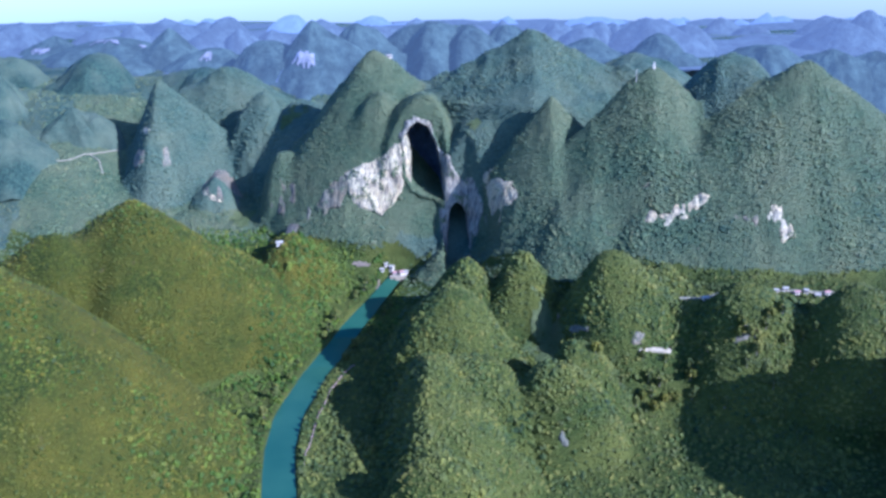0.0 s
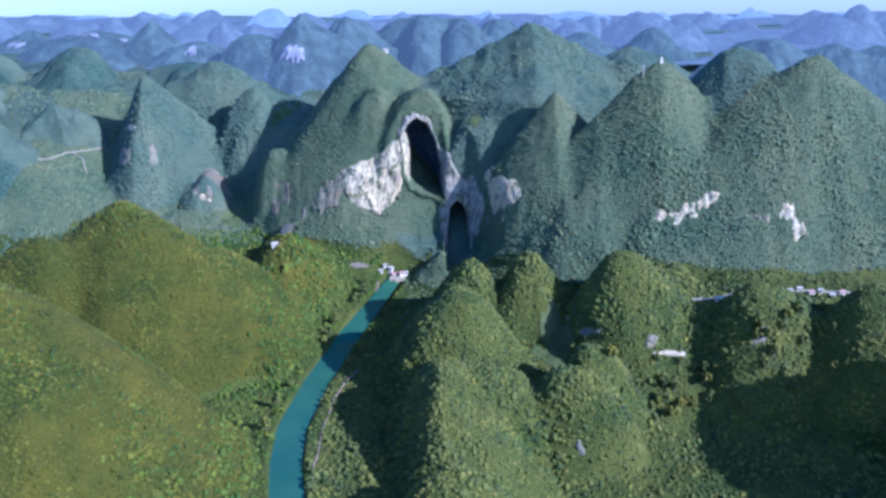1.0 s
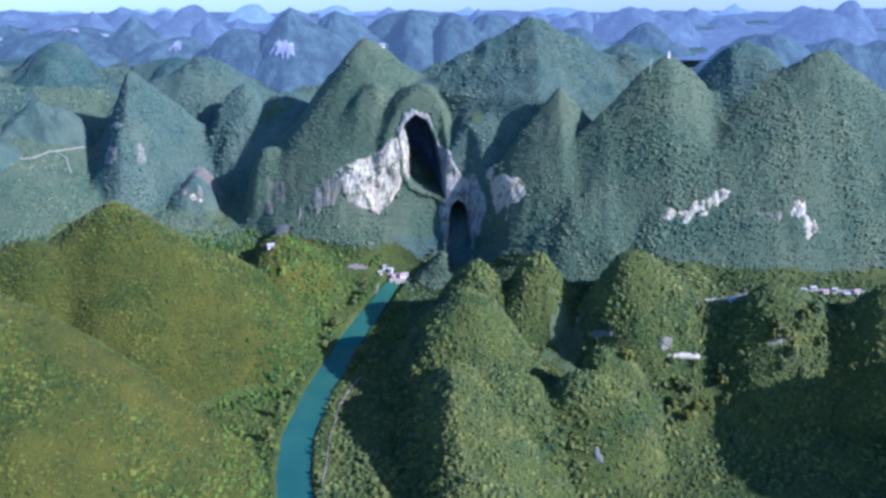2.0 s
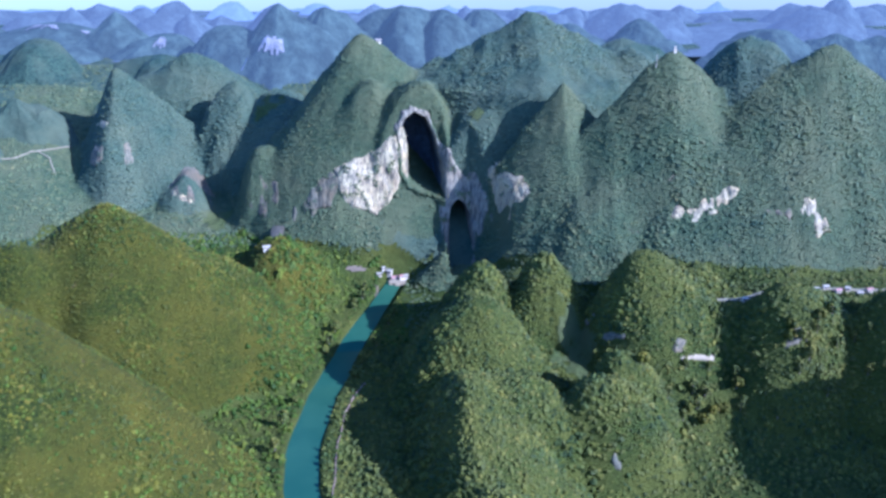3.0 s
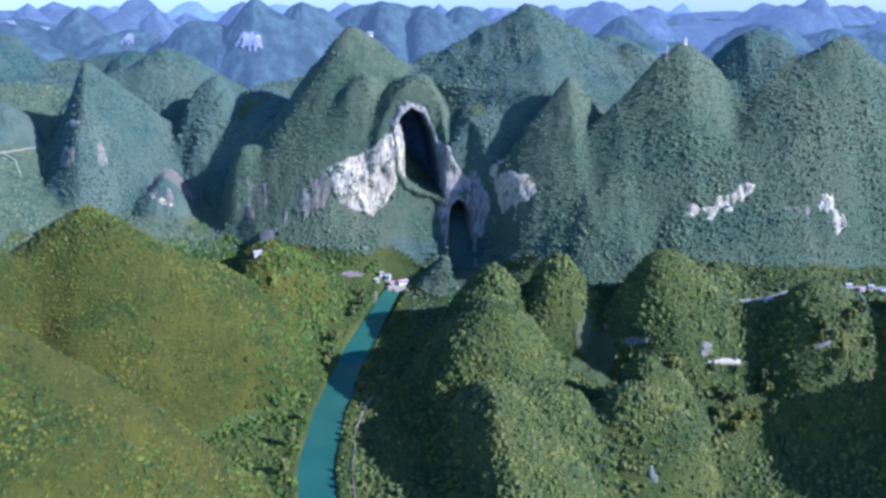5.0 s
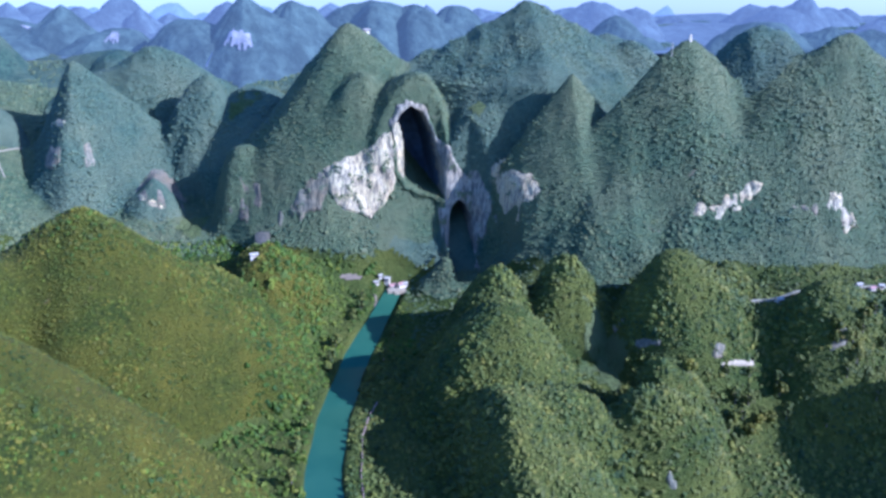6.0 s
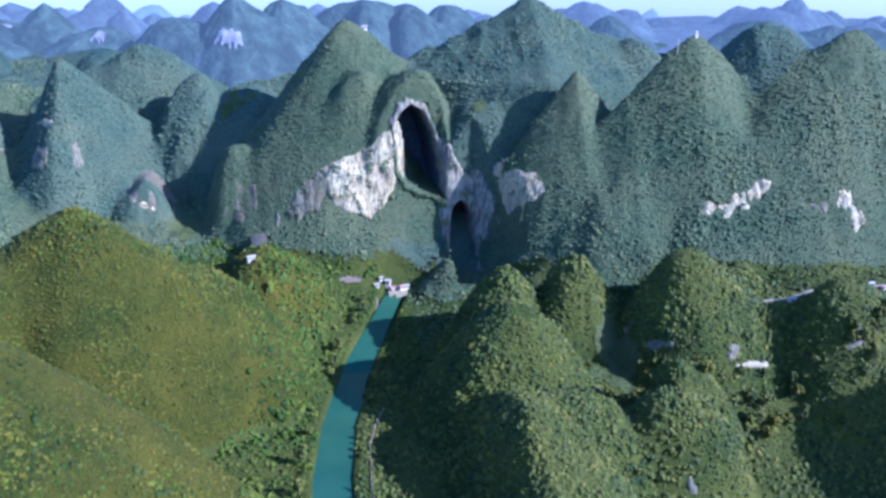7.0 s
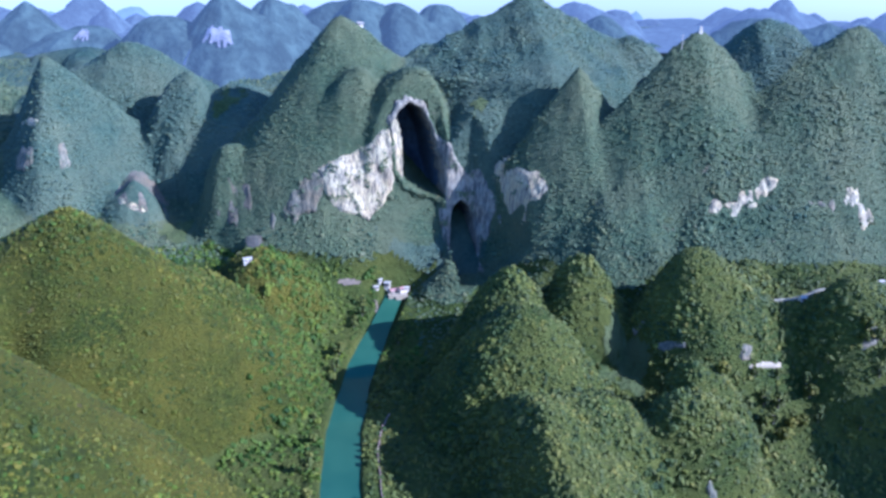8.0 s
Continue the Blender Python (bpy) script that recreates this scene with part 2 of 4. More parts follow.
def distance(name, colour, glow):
    """Far ranges beyond the scene: backdrop hills whose emission stands in for hazy air."""
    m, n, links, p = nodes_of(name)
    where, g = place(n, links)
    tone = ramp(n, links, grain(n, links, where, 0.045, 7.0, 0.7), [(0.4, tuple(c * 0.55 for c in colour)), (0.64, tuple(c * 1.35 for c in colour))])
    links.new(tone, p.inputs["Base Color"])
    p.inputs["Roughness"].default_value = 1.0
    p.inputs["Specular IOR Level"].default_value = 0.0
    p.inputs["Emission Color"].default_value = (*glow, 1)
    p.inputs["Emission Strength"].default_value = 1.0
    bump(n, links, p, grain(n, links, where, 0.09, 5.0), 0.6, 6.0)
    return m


def water_surface(name):
    m, n, links, p = nodes_of(name)
    where, g = place(n, links)
    tone = ramp(n, links, grain(n, links, where, 0.03, 4.0), [(0.35, (0.022, 0.062, 0.030)), (0.65, (0.032, 0.078, 0.036))])
    links.new(tone, p.inputs["Base Color"])
    p.inputs["Roughness"].default_value = 0.28
    p.inputs["Specular IOR Level"].default_value = 0.12
    bump(n, links, p, grain(n, links, where, 0.8, 3.0), 0.10, 0.15)
    return m


LEAF = {
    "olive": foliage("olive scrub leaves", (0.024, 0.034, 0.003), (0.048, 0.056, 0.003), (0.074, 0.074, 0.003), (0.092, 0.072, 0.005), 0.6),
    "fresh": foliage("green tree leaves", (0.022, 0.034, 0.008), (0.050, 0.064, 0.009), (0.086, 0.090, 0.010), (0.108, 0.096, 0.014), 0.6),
    # cooler than the near trees: some mountain haze is put into the colour
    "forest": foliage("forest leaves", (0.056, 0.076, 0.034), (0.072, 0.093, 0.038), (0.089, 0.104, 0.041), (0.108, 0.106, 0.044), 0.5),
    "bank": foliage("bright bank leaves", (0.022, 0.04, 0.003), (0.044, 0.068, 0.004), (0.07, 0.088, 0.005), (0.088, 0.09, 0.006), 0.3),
    # bluish version of the forest leaves, haze put into the base colour
    "upland": foliage("haze-tinted forest leaves", (0.063, 0.085, 0.047), (0.074, 0.099, 0.053), (0.085, 0.106, 0.054), (0.099, 0.106, 0.055), 0.4),
}
SLOPE = {
    "olive": undergrowth("olive grass slope", (0.029, 0.036, 0.002), (0.053, 0.057, 0.002), (0.079, 0.065, 0.003), (0.090, 0.062, 0.020)),
    "fresh": undergrowth("green scrub slope", (0.034, 0.046, 0.005), (0.060, 0.070, 0.007), (0.081, 0.080, 0.009), (0.096, 0.080, 0.038)),
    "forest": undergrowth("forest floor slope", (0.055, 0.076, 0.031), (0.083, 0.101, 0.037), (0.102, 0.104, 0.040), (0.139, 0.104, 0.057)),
    # forest floor again, bluer, with the haze in its base colour
    "upland": undergrowth("haze-tinted forest floor", (0.054, 0.078, 0.043), (0.078, 0.100, 0.050), (0.094, 0.104, 0.050), (0.120, 0.102, 0.056)),
}
# dull bluish base colour holds the valley's haze
SLOPE["valley"] = undergrowth("haze-tinted valley woods", (0.036, 0.058, 0.034), (0.062, 0.085, 0.044), (0.092, 0.104, 0.052), (0.11, 0.10, 0.06))
ROCK = limestone("pale limestone")
BROWN_ROCK = limestone("brownish weathered rock", (0.15, 0.115, 0.06), (0.10, 0.085, 0.045), (0.06, 0.06, 0.03))
ROCK_GREY = limestone("grey limestone", (0.18, 0.145, 0.075), (0.10, 0.088, 0.045), (0.06, 0.06, 0.03))
# darker than ROCK: shade on the cave wall is put into the colour
CAVE = limestone("cave limestone", (0.27, 0.225, 0.13), (0.14, 0.12, 0.075), (0.06, 0.055, 0.04))
# cave rock darkened: the caves' inner shade is put into the base colour
CAVE_SHADE = plain("shade-darkened cave rock", (0.055, 0.065, 0.075), 0.8, 0, 0.4, 0.2)
WATER = water_surface("turquoise water")
BARK = plain("bark", (0.16, 0.12, 0.08), 0.9)
PLASTER = plain("white plaster", (0.50, 0.41, 0.25), 0.85, 0, 0.08)
ROOF_RED = plain("red roof tiles", (0.30, 0.15, 0.10), 0.8, 0, 0.25)
ROOF_GREY = plain("pale roof sheet", (0.32, 0.265, 0.17), 0.6, 0, 0.12)
DARK = plain("dark opening", (0.03, 0.035, 0.04), 0.4)
CONCRETE = plain("pale concrete road", (0.22, 0.18, 0.095), 0.9, 0, 0.15)
SOIL = plain("red soil", (0.13, 0.092, 0.048), 0.95, 0, 0.3, 0.3)
STONE = plain("cut stone", (0.27, 0.205, 0.105), 0.9, 0, 0.3, 0.6)
GRASS = undergrowth("sunlit meadow grass", (0.058, 0.076, 0.016), (0.080, 0.098, 0.020), (0.098, 0.100, 0.030), (0.11, 0.095, 0.04))
TIMBER = plain("brown timber", (0.22, 0.14, 0.09), 0.8)


# ---- mesh helpers ----
def mesh_of(name, verts, faces, material, soft=True):
    """A mesh from arrays of corners and of faces with equal corner counts."""
    me = bpy.data.meshes.new(name)
    k = faces.shape[1]
    me.vertices.add(len(verts))
    me.vertices.foreach_set("co", np.ascontiguousarray(verts, dtype=np.float32).ravel())
    me.loops.add(len(faces) * k)
    me.loops.foreach_set("vertex_index", np.ascontiguousarray(faces, dtype=np.int32).ravel())
    me.polygons.add(len(faces))
    me.polygons.foreach_set("loop_start", np.arange(0, len(faces) * k, k, dtype=np.int32))
    me.polygons.foreach_set("use_smooth", np.full(len(faces), soft))
    me.update(calc_edges=True)
    me.materials.append(material)
    return me


def used_only(verts, faces):
    used = np.unique(faces)
    index = np.full(len(verts), -1)
    index[used] = np.arange(len(used))
    return verts[used], index[faces]


def part(name, data, parent, label=""):
    """A mesh, or a bmesh with its material as a pair, as one part under a thing."""
    if isinstance(data, tuple):
        bm, material = data
        data = bpy.data.meshes.new(name)
        bm.to_mesh(data)
        bm.free()
        data.materials.append(material)
    ob = new(name, data)
    ob.parent = parent
    return tagged(ob, label)


def thing(name, at, label, category, group="", kind=""):
    ob = new(name)
    ob.location = at
    ob.empty_display_size = 2
    bpy.context.view_layer.update()
    return tagged(ob, label, category, group, kind)


def box(bm, x0, x1, y0, y1, z0, z1, bevel=0.0):
    made = bmesh.ops.create_cube(bm, size=1, matrix=Matrix.Translation(((x0 + x1) / 2, (y0 + y1) / 2, (z0 + z1) / 2)) @ Matrix.Diagonal((x1 - x0, y1 - y0, z1 - z0, 1)))
    if bevel:
        edges = list({e for v in made["verts"] for e in v.link_edges})
        bmesh.ops.bevel(bm, geom=edges, offset=bevel, segments=1, affect="EDGES")
    return bm


def land(x, y):
    z, o = relief(np.array([float(x)]), np.array([float(y)]))
    return float(z[0])


def sd_poly(px, pz, poly):
    """Signed distance to a polygon, positive inside."""
    best, inside = np.full(px.shape, 1e9), np.zeros(px.shape, bool)
    for (ax, az), (bx, bz) in zip(poly, poly[1:] + poly[:1]):
        ex, ez = bx - ax, bz - az
        t = np.clip(((px - ax) * ex + (pz - az) * ez) / (ex * ex + ez * ez), 0, 1)
        best = np.minimum(best, np.hypot(px - ax - t * ex, pz - az - t * ez))
        if az != bz:
            inside ^= ((az > pz) != (bz > pz)) & (px < ex * (pz - az) / ez + ax)
    return np.where(inside, best, -best)


# ---- the land: one surface, split into hills ----
STEP = 2.0
GX, GY = np.arange(-620, 620, STEP), np.arange(330, 1215, STEP)
LX, LY = np.meshgrid(GX, GY)
LZ, OWNER = relief(LX, LY)
FORMS = list(HILLS)

# hill things: forms, leaves, label
GROUPS = {
    "near_left": (["near_left"], "olive", "sunlit olive-green grassy hillside beside the river"),
    "left": (["left", "left_west", "left_spur", "bank_rise"], "olive", "broad yellow-green scrub hill above the river bank"),
    "centre": (["centre_back", "centre_ridge", "centre_front", "centre_west", "centre_east", "centre_south", "front_hump", "knob"], "fresh", "steep lobed wooded karst hill over the river bend"),
    "second": (["second"], "fresh", "small brownish wooded karst knoll behind the ridge"),
    "third": (["third"], "fresh", "rounded wooded karst hill with a white rock foot"),
    "fourth": (["fourth"], "fresh", "dome-shaped dark wooded karst hill beside the valley fields"),
    "fifth": (["fifth"], "fresh", "shaded wooded karst hill next to the domed one"),
    "small_back": (["small_back"], "fresh", "little dark wooded knoll near the valley road"),
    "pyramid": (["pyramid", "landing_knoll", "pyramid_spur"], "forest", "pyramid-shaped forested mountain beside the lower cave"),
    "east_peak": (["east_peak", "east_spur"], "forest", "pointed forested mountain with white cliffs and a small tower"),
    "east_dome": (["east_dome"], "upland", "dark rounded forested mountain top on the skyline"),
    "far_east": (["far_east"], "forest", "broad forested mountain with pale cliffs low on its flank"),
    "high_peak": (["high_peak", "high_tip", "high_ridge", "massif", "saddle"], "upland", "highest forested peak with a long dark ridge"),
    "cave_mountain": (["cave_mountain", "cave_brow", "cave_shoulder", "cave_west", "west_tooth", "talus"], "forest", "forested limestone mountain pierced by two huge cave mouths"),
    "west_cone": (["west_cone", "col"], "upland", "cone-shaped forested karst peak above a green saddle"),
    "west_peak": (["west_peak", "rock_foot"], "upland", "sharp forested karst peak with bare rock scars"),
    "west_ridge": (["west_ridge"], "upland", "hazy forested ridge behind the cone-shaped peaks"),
    "shade_hill": (["shade_hill"], "fresh", "large wooded hill that shades the valley floor"),
}
GROUP_OF = np.full(len(FORMS) + 1, -1)
for g, (forms, *_) in enumerate(GROUPS.values()):
    for form in forms:
        GROUP_OF[FORMS.index(form)] = g

UPPER_CAVE = [(-39.2, 123.3), (-40.2, 164.2), (-35.4, 174.9), (-25.6, 179.8), (-14.9, 174.9), (-6.2, 154.5), (-0.3, 127.2), (1.7, 99.9), (-12, 102.8), (-30.5, 109.7)]
LOWER_CAVE = [(5.5, 44), (5, 80), (8.5, 93), (15, 97.5), (22.5, 93), (27, 79), (27, 44)]

ny, nx = LX.shape
index = np.arange(nx * ny).reshape(ny, nx)
QUADS = np.stack([index[:-1, :-1], index[:-1, 1:], index[1:, 1:], index[1:, :-1]], -1).reshape(-1, 4)
POINTS = np.stack([LX.ravel(), LY.ravel(), LZ.ravel()], 1)
QO = GROUP_OF[OWNER[:-1, :-1].ravel()]
QC = POINTS[QUADS].mean(1)
low, high = POINTS[QUADS][:, :, 2].min(1), POINTS[QUADS][:, :, 2].max(1)
open_cave = np.zeros(len(QUADS), bool)
for poly, reach in ((UPPER_CAVE, 40), (LOWER_CAVE, 40)):
    for level in np.linspace(0, 1, 7):
        open_cave |= (sd_poly(QC[:, 0], low + (high - low) * level, poly) > -1.5) & (QC[:, 1] > 818) & (QC[:, 1] < 903)

# valley floor: one sheet out to the horizon
EDGE_X = np.concatenate([np.arange(-5000, -640, 160), GX[::4], np.arange(640, 5001, 160)])
EDGE_Y = np.concatenate([np.arange(-3000, 320, 120), GY[::4], np.arange(1230, 2000, 40), np.arange(2000, 5001, 150)])
SX, SY = np.meshgrid(EDGE_X, EDGE_Y)
SZ = ground_z(SX, SY) - np.where((np.abs(SX) < 462) & (SY > 438) & (SY < 1122), 3.0, 0.0)
gi = np.arange(SX.size).reshape(SX.shape)
sheet = np.stack([gi[:-1, :-1], gi[:-1, 1:], gi[1:, 1:], gi[1:, :-1]], -1).reshape(-1, 4)
ground = tagged(new("ground", mesh_of("ground", np.stack([SX.ravel(), SY.ravel(), SZ.ravel()], 1), sheet, SLOPE["valley"])), "green valley ground between the karst hills", "ground", kind="structure")
central = (np.abs(QC[:, 0]) < 470) & (QC[:, 1] > 430) & (QC[:, 1] < 1130)
v, f = used_only(POINTS, QUADS[(QO < 0) & ~open_cave & central])
floor = tagged(new("valley_floor", mesh_of("valley_floor", v, f, SLOPE["fresh"])), "grassy valley floor between the hills", "ground", kind="structure")

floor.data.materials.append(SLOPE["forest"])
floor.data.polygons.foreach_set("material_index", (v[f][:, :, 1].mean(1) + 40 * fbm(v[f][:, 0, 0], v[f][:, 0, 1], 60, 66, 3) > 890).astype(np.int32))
HILL = {}
for g, (key, (forms, leaves, label)) in enumerate(GROUPS.items()):
    hx, hy = HILLS[forms[0]][:2]
    HILL[key] = thing("karst_hill", (hx, hy, 0), label, "hill", "karst hills")
    v, f = used_only(POINTS, QUADS[(QO == g) & ~open_cave])
    part("slope", mesh_of("slope", v - np.array([hx, hy, 0]), f, SLOPE[leaves]), HILL[key])

# river
ys = np.arange(300, 836, 3.0)
half = np.interp(ys, [300, 620, 720, 800, 836], [9.5, 8.5, 7, 6.2, 6]) + 1.6 * vnoise(ys, ys * 0, 40, 4)
across = np.linspace(-1.5, 1.5, 7)
RX = river_x(ys)[:, None] + half[:, None] * across[None, :]
RY, RZ = np.repeat(ys[:, None], 7, 1), np.repeat(water_z(ys)[:, None], 7, 1)
ri = np.arange(RX.size).reshape(RX.shape)
rq = np.stack([ri[:-1, :-1], ri[:-1, 1:], ri[1:, 1:], ri[1:, :-1]], -1).reshape(-1, 4)
tagged(new("river", mesh_of("river", np.stack([RX.ravel(), RY.ravel(), RZ.ravel()], 1), rq, WATER)), "calm turquoise-green river between wooded banks", "river", kind="structure")


# ---- rock faces and caves ----
def front_of(xs, zs, y0, y1, land_of=None):
    """How far north the land first reaches each height: y over (z, x)."""
    yy = np.arange(y0, y1, 1.0)
    X, Y = np.meshgrid(xs, yy)
    Z = np.maximum.accumulate((land_of or relief)(X, Y)[0], axis=0)
    out = np.empty((len(zs), len(xs)))
    for i in range(len(xs)):
        out[:, i] = np.interp(zs, Z[:, i], yy)
    return out


BUSHES = []
rng = np.random.default_rng(7)


def rock_face(key, poly, y0, y1, material=None, step=1.6, caves=(), proud=1.4, rugged=1.0, margin=7, ragged=1.0, seed=1, name="rock_face", label=""):
    """A weathered face set into a hill's south side; caves push it deep into the hill."""
    px, pz = [p[0] for p in poly], [p[1] for p in poly]
    xs, zs = np.arange(min(px) - margin, max(px) + margin, step), np.arange(min(pz) - margin, max(pz) + margin, step)
    X, Z = np.meshgrid(xs, zs)
    Y = front_of(xs, zs, y0, y1)
    soft = Y.copy()
    for k in range(3):
        soft[:, 1:-1] = (soft[:, :-2] + soft[:, 1:-1] + soft[:, 2:]) / 3
    d = sd_poly(X, Z, poly) + ragged * (3.5 * fbm(X, Z * 0.5, 16, seed, 3) + 3.0 * fbm(X, Z * 0.35, 5, seed + 2, 3))
    flute = np.abs(vnoise(X + 4 * vnoise(X, Z, 18, seed + 4), Z * 0.22, 5.5, seed + 5)) * 1.0 + fbm(X + 3 * vnoise(X, Z, 12, seed + 6), Z * 0.45, 15, seed + 9, 5) * 0.9 + 0.6 * fbm(X, Z * 0.3, 3.2, seed + 12, 2)
    depth = soft + 1.6 - (proud + 1.6) * smooth(-2, 3, d) + rugged * (flute - 0.6) * smooth(0, 4, d)
    keep = d > -5
    for c, (cave, push) in enumerate(caves):
        inner = sd_poly(X, Z, cave) + 0.8 * fbm(X, Z, 7, seed + 20, 2)
        near = smooth(-4.5, -2, inner)
        depth = depth * (1 - near) + (soft - proud + rugged * (flute - 0.6)) * near
        over = Z - 103 + 1.15 * X if c == 0 else np.full(X.shape, 99.0)
        depth = depth + push * smooth(-0.6, 4.5, inner) * smooth(-40, 14, over) + 1.5 * fbm(X, Z, 9, seed + 30, 3) * smooth(1, 5, inner)
        keep |= inner > -9
        rim = np.where((c == 0) & (Z < 121 - 0.5 * (X + 5)) & (X < 0), -6.0, 1.5)
        d = np.maximum(d, rim + inner)
        deep = inner if c == 0 else np.maximum(deep, inner)
    i = np.arange(X.size).reshape(X.shape)
    q = np.stack([i[:-1, :-1], i[:-1, 1:], i[1:, 1:], i[1:, :-1]], -1).reshape(-1, 4)
    q = q[keep.ravel()[q].any(1)]
    shrubs = (d > -1).ravel() & (fbm(X, Z, 8, seed + 41, 3).ravel() + rng.uniform(-0.7, 0.7, X.size) > 0.98)
    if caves:
        shrubs &= np.logical_and.reduce([sd_poly(X, Z, cave) < -2 for cave, push in caves]).ravel()
        ledge = sd_poly(X, Z, caves[0][0])
        green = (ledge > -10) & (Z < 103 - 1.15 * X) & (X < 1) & (Z > 92)
        shrubs |= green.ravel() & (rng.uniform(0, 1, X.size) < 0.35)
    BUSHES.append((list(GROUPS).index(key), np.stack([X.ravel(), depth.ravel() - 0.1, Z.ravel()], 1)[shrubs]))
    hx, hy = HILLS[GROUPS[key][0][0]][:2]
    v, f = used_only(np.stack([X.ravel() - hx, depth.ravel() - hy, Z.ravel()], 1), q)
    me = mesh_of(name, v, f, material or ROCK)
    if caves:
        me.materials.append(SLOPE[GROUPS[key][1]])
        me.materials.append(CAVE_SHADE)
        # faces inside the cave mouths get the rock with painted shade
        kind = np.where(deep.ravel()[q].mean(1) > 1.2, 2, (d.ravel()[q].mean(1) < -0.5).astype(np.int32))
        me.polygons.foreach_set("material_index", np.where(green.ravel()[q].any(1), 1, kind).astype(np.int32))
    return part(name, me, HILL[key], label)


FACES = []


def cliff(key, poly, y0, y1, **more):
    FACES.append((poly, y0, y1))
    return rock_face(key, poly, y0, y1, **more)


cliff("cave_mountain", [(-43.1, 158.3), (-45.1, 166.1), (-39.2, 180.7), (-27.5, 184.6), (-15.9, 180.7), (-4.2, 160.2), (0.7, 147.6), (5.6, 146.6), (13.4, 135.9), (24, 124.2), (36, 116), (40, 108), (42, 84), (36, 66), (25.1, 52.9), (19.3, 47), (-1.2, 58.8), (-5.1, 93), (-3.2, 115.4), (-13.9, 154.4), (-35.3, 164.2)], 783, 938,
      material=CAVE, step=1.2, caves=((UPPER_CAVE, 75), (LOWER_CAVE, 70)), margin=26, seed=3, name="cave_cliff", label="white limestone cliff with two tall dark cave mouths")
cliff("cave_mountain", [(-41.2, 161.2), (-39.2, 113.5), (-48.9, 98.8), (-65.5, 84.2), (-90.8, 90.1), (-101.5, 105.7), (-105.4, 126.2), (-77.2, 138.8), (-56.7, 152.5)], 818, 938, step=1.2, seed=5, rugged=1.1, ragged=0.5, label="sunlit white limestone cliff face")
cliff("cave_mountain", [(-152, 80), (-132, 102), (-108, 126), (-90, 124), (-96, 108), (-112, 96), (-132, 82)], 828, 938, material=ROCK_GREY, seed=7, ragged=2.0, proud=0.4, step=1.2, label="broken grey rock band")
cliff("pyramid", [(47.6, 128.8), (58.3, 131.8), (73, 128.8), (75.9, 119), (59.3, 104.4), (50.6, 89.8), (45.7, 101.5)], 770, 860, seed=9, rugged=1.1, ragged=0.5, label="white limestone buttress beside the lower cave")
cliff("cave_mountain", [(-193, 73), (-186, 92), (-176, 112), (-164, 108), (-158, 90), (-171, 76)], 850, 945, material=BROWN_ROCK, seed=23, ragged=2.4, proud=0.3, step=1.2, label="broken rocky front of the mountain's end tooth")
cliff("east_peak", [(188, 109), (195, 117), (208, 117), (217, 126), (239, 134), (252, 135), (238, 124), (226, 111), (216, 111), (209, 101), (204, 106), (206, 111)], 694, 834, seed=11, ragged=0.7, proud=0.6, step=1.0, label="white overhanging rock scar")
cliff("far_east", [(290, 116), (296, 128), (308, 128), (313, 111), (317, 103), (308, 98), (301, 110)], 685, 825, seed=13, ragged=1.1, proud=0.5, step=1.0, label="pale streaked rock scar")
cliff("far_east", [(256, 121), (270, 119), (284, 117), (284, 112), (268, 113)], 685, 825, seed=14, ragged=1.0, proud=0.3, step=1.2, material=ROCK_GREY, label="weathered grey rock band")
cliff("third", [(155, 31), (165, 34), (176, 33), (191, 30), (191, 26), (176, 27), (163, 29)], 634, 698, seed=15, ragged=0.12, material=STONE, proud=1.6, rugged=0.5, label="pale quarried stone bank")
cliff("third", [(106, 37), (113, 45), (126, 49), (122, 40)], 640, 700, material=ROCK_GREY, seed=16, ragged=0.5)
cliff("third", [(152, 36), (161, 46), (171, 44), (165, 35)], 634, 698, material=ROCK_GREY, seed=17, ragged=0.6)
cliff("fourth", [(234, 45), (242, 55), (248, 58), (244, 48)], 600, 680, material=ROCK_GREY, seed=18, ragged=0.5)
cliff("centre", [(82, 1), (88, 9), (96, -2), (95, -10), (88, -8)], 530, 600, material=ROCK_GREY, seed=26, ragged=0.9, proud=0.5, step=1.0, label="grey bare rock patch on the lobe")
cliff("west_peak", [(-279, 93), (-267, 112), (-256, 111), (-240, 82), (-254, 80)], 915, 1000, material=BROWN_ROCK, seed=19, ragged=0.8, proud=0.4, label="bare brownish rock slope")
cliff("west_peak", [(-280, 92), (-272, 97), (-258, 89), (-246, 82), (-250, 78), (-266, 84)], 908, 995, seed=27, ragged=0.7, proud=0.6, label="thin white rock ledge")
cliff("west_peak", [(-360, 150), (-354, 157), (-340, 158), (-341, 153)], 938, 1038, seed=20, ragged=0.4)
cliff("west_peak", [(-366, 112), (-353, 133), (-343, 138), (-345, 126), (-357, 116)], 928, 1038, material=ROCK_GREY, seed=21, ragged=1.0)
cliff("west_peak", [(-322, 118), (-326, 137), (-320, 138), (-316, 120)], 928, 1038, material=ROCK_GREY, seed=22, ragged=0.5)


# ---- forest ----
def icosphere(level):
    bm = bmesh.new()
    bmesh.ops.create_icosphere(bm, subdivisions=level, radius=1.0)
    v = np.array([p.co[:] for p in bm.verts])
    f = np.array([[q.index for q in face.verts] for face in bm.faces])
    bm.free()
    return v, f




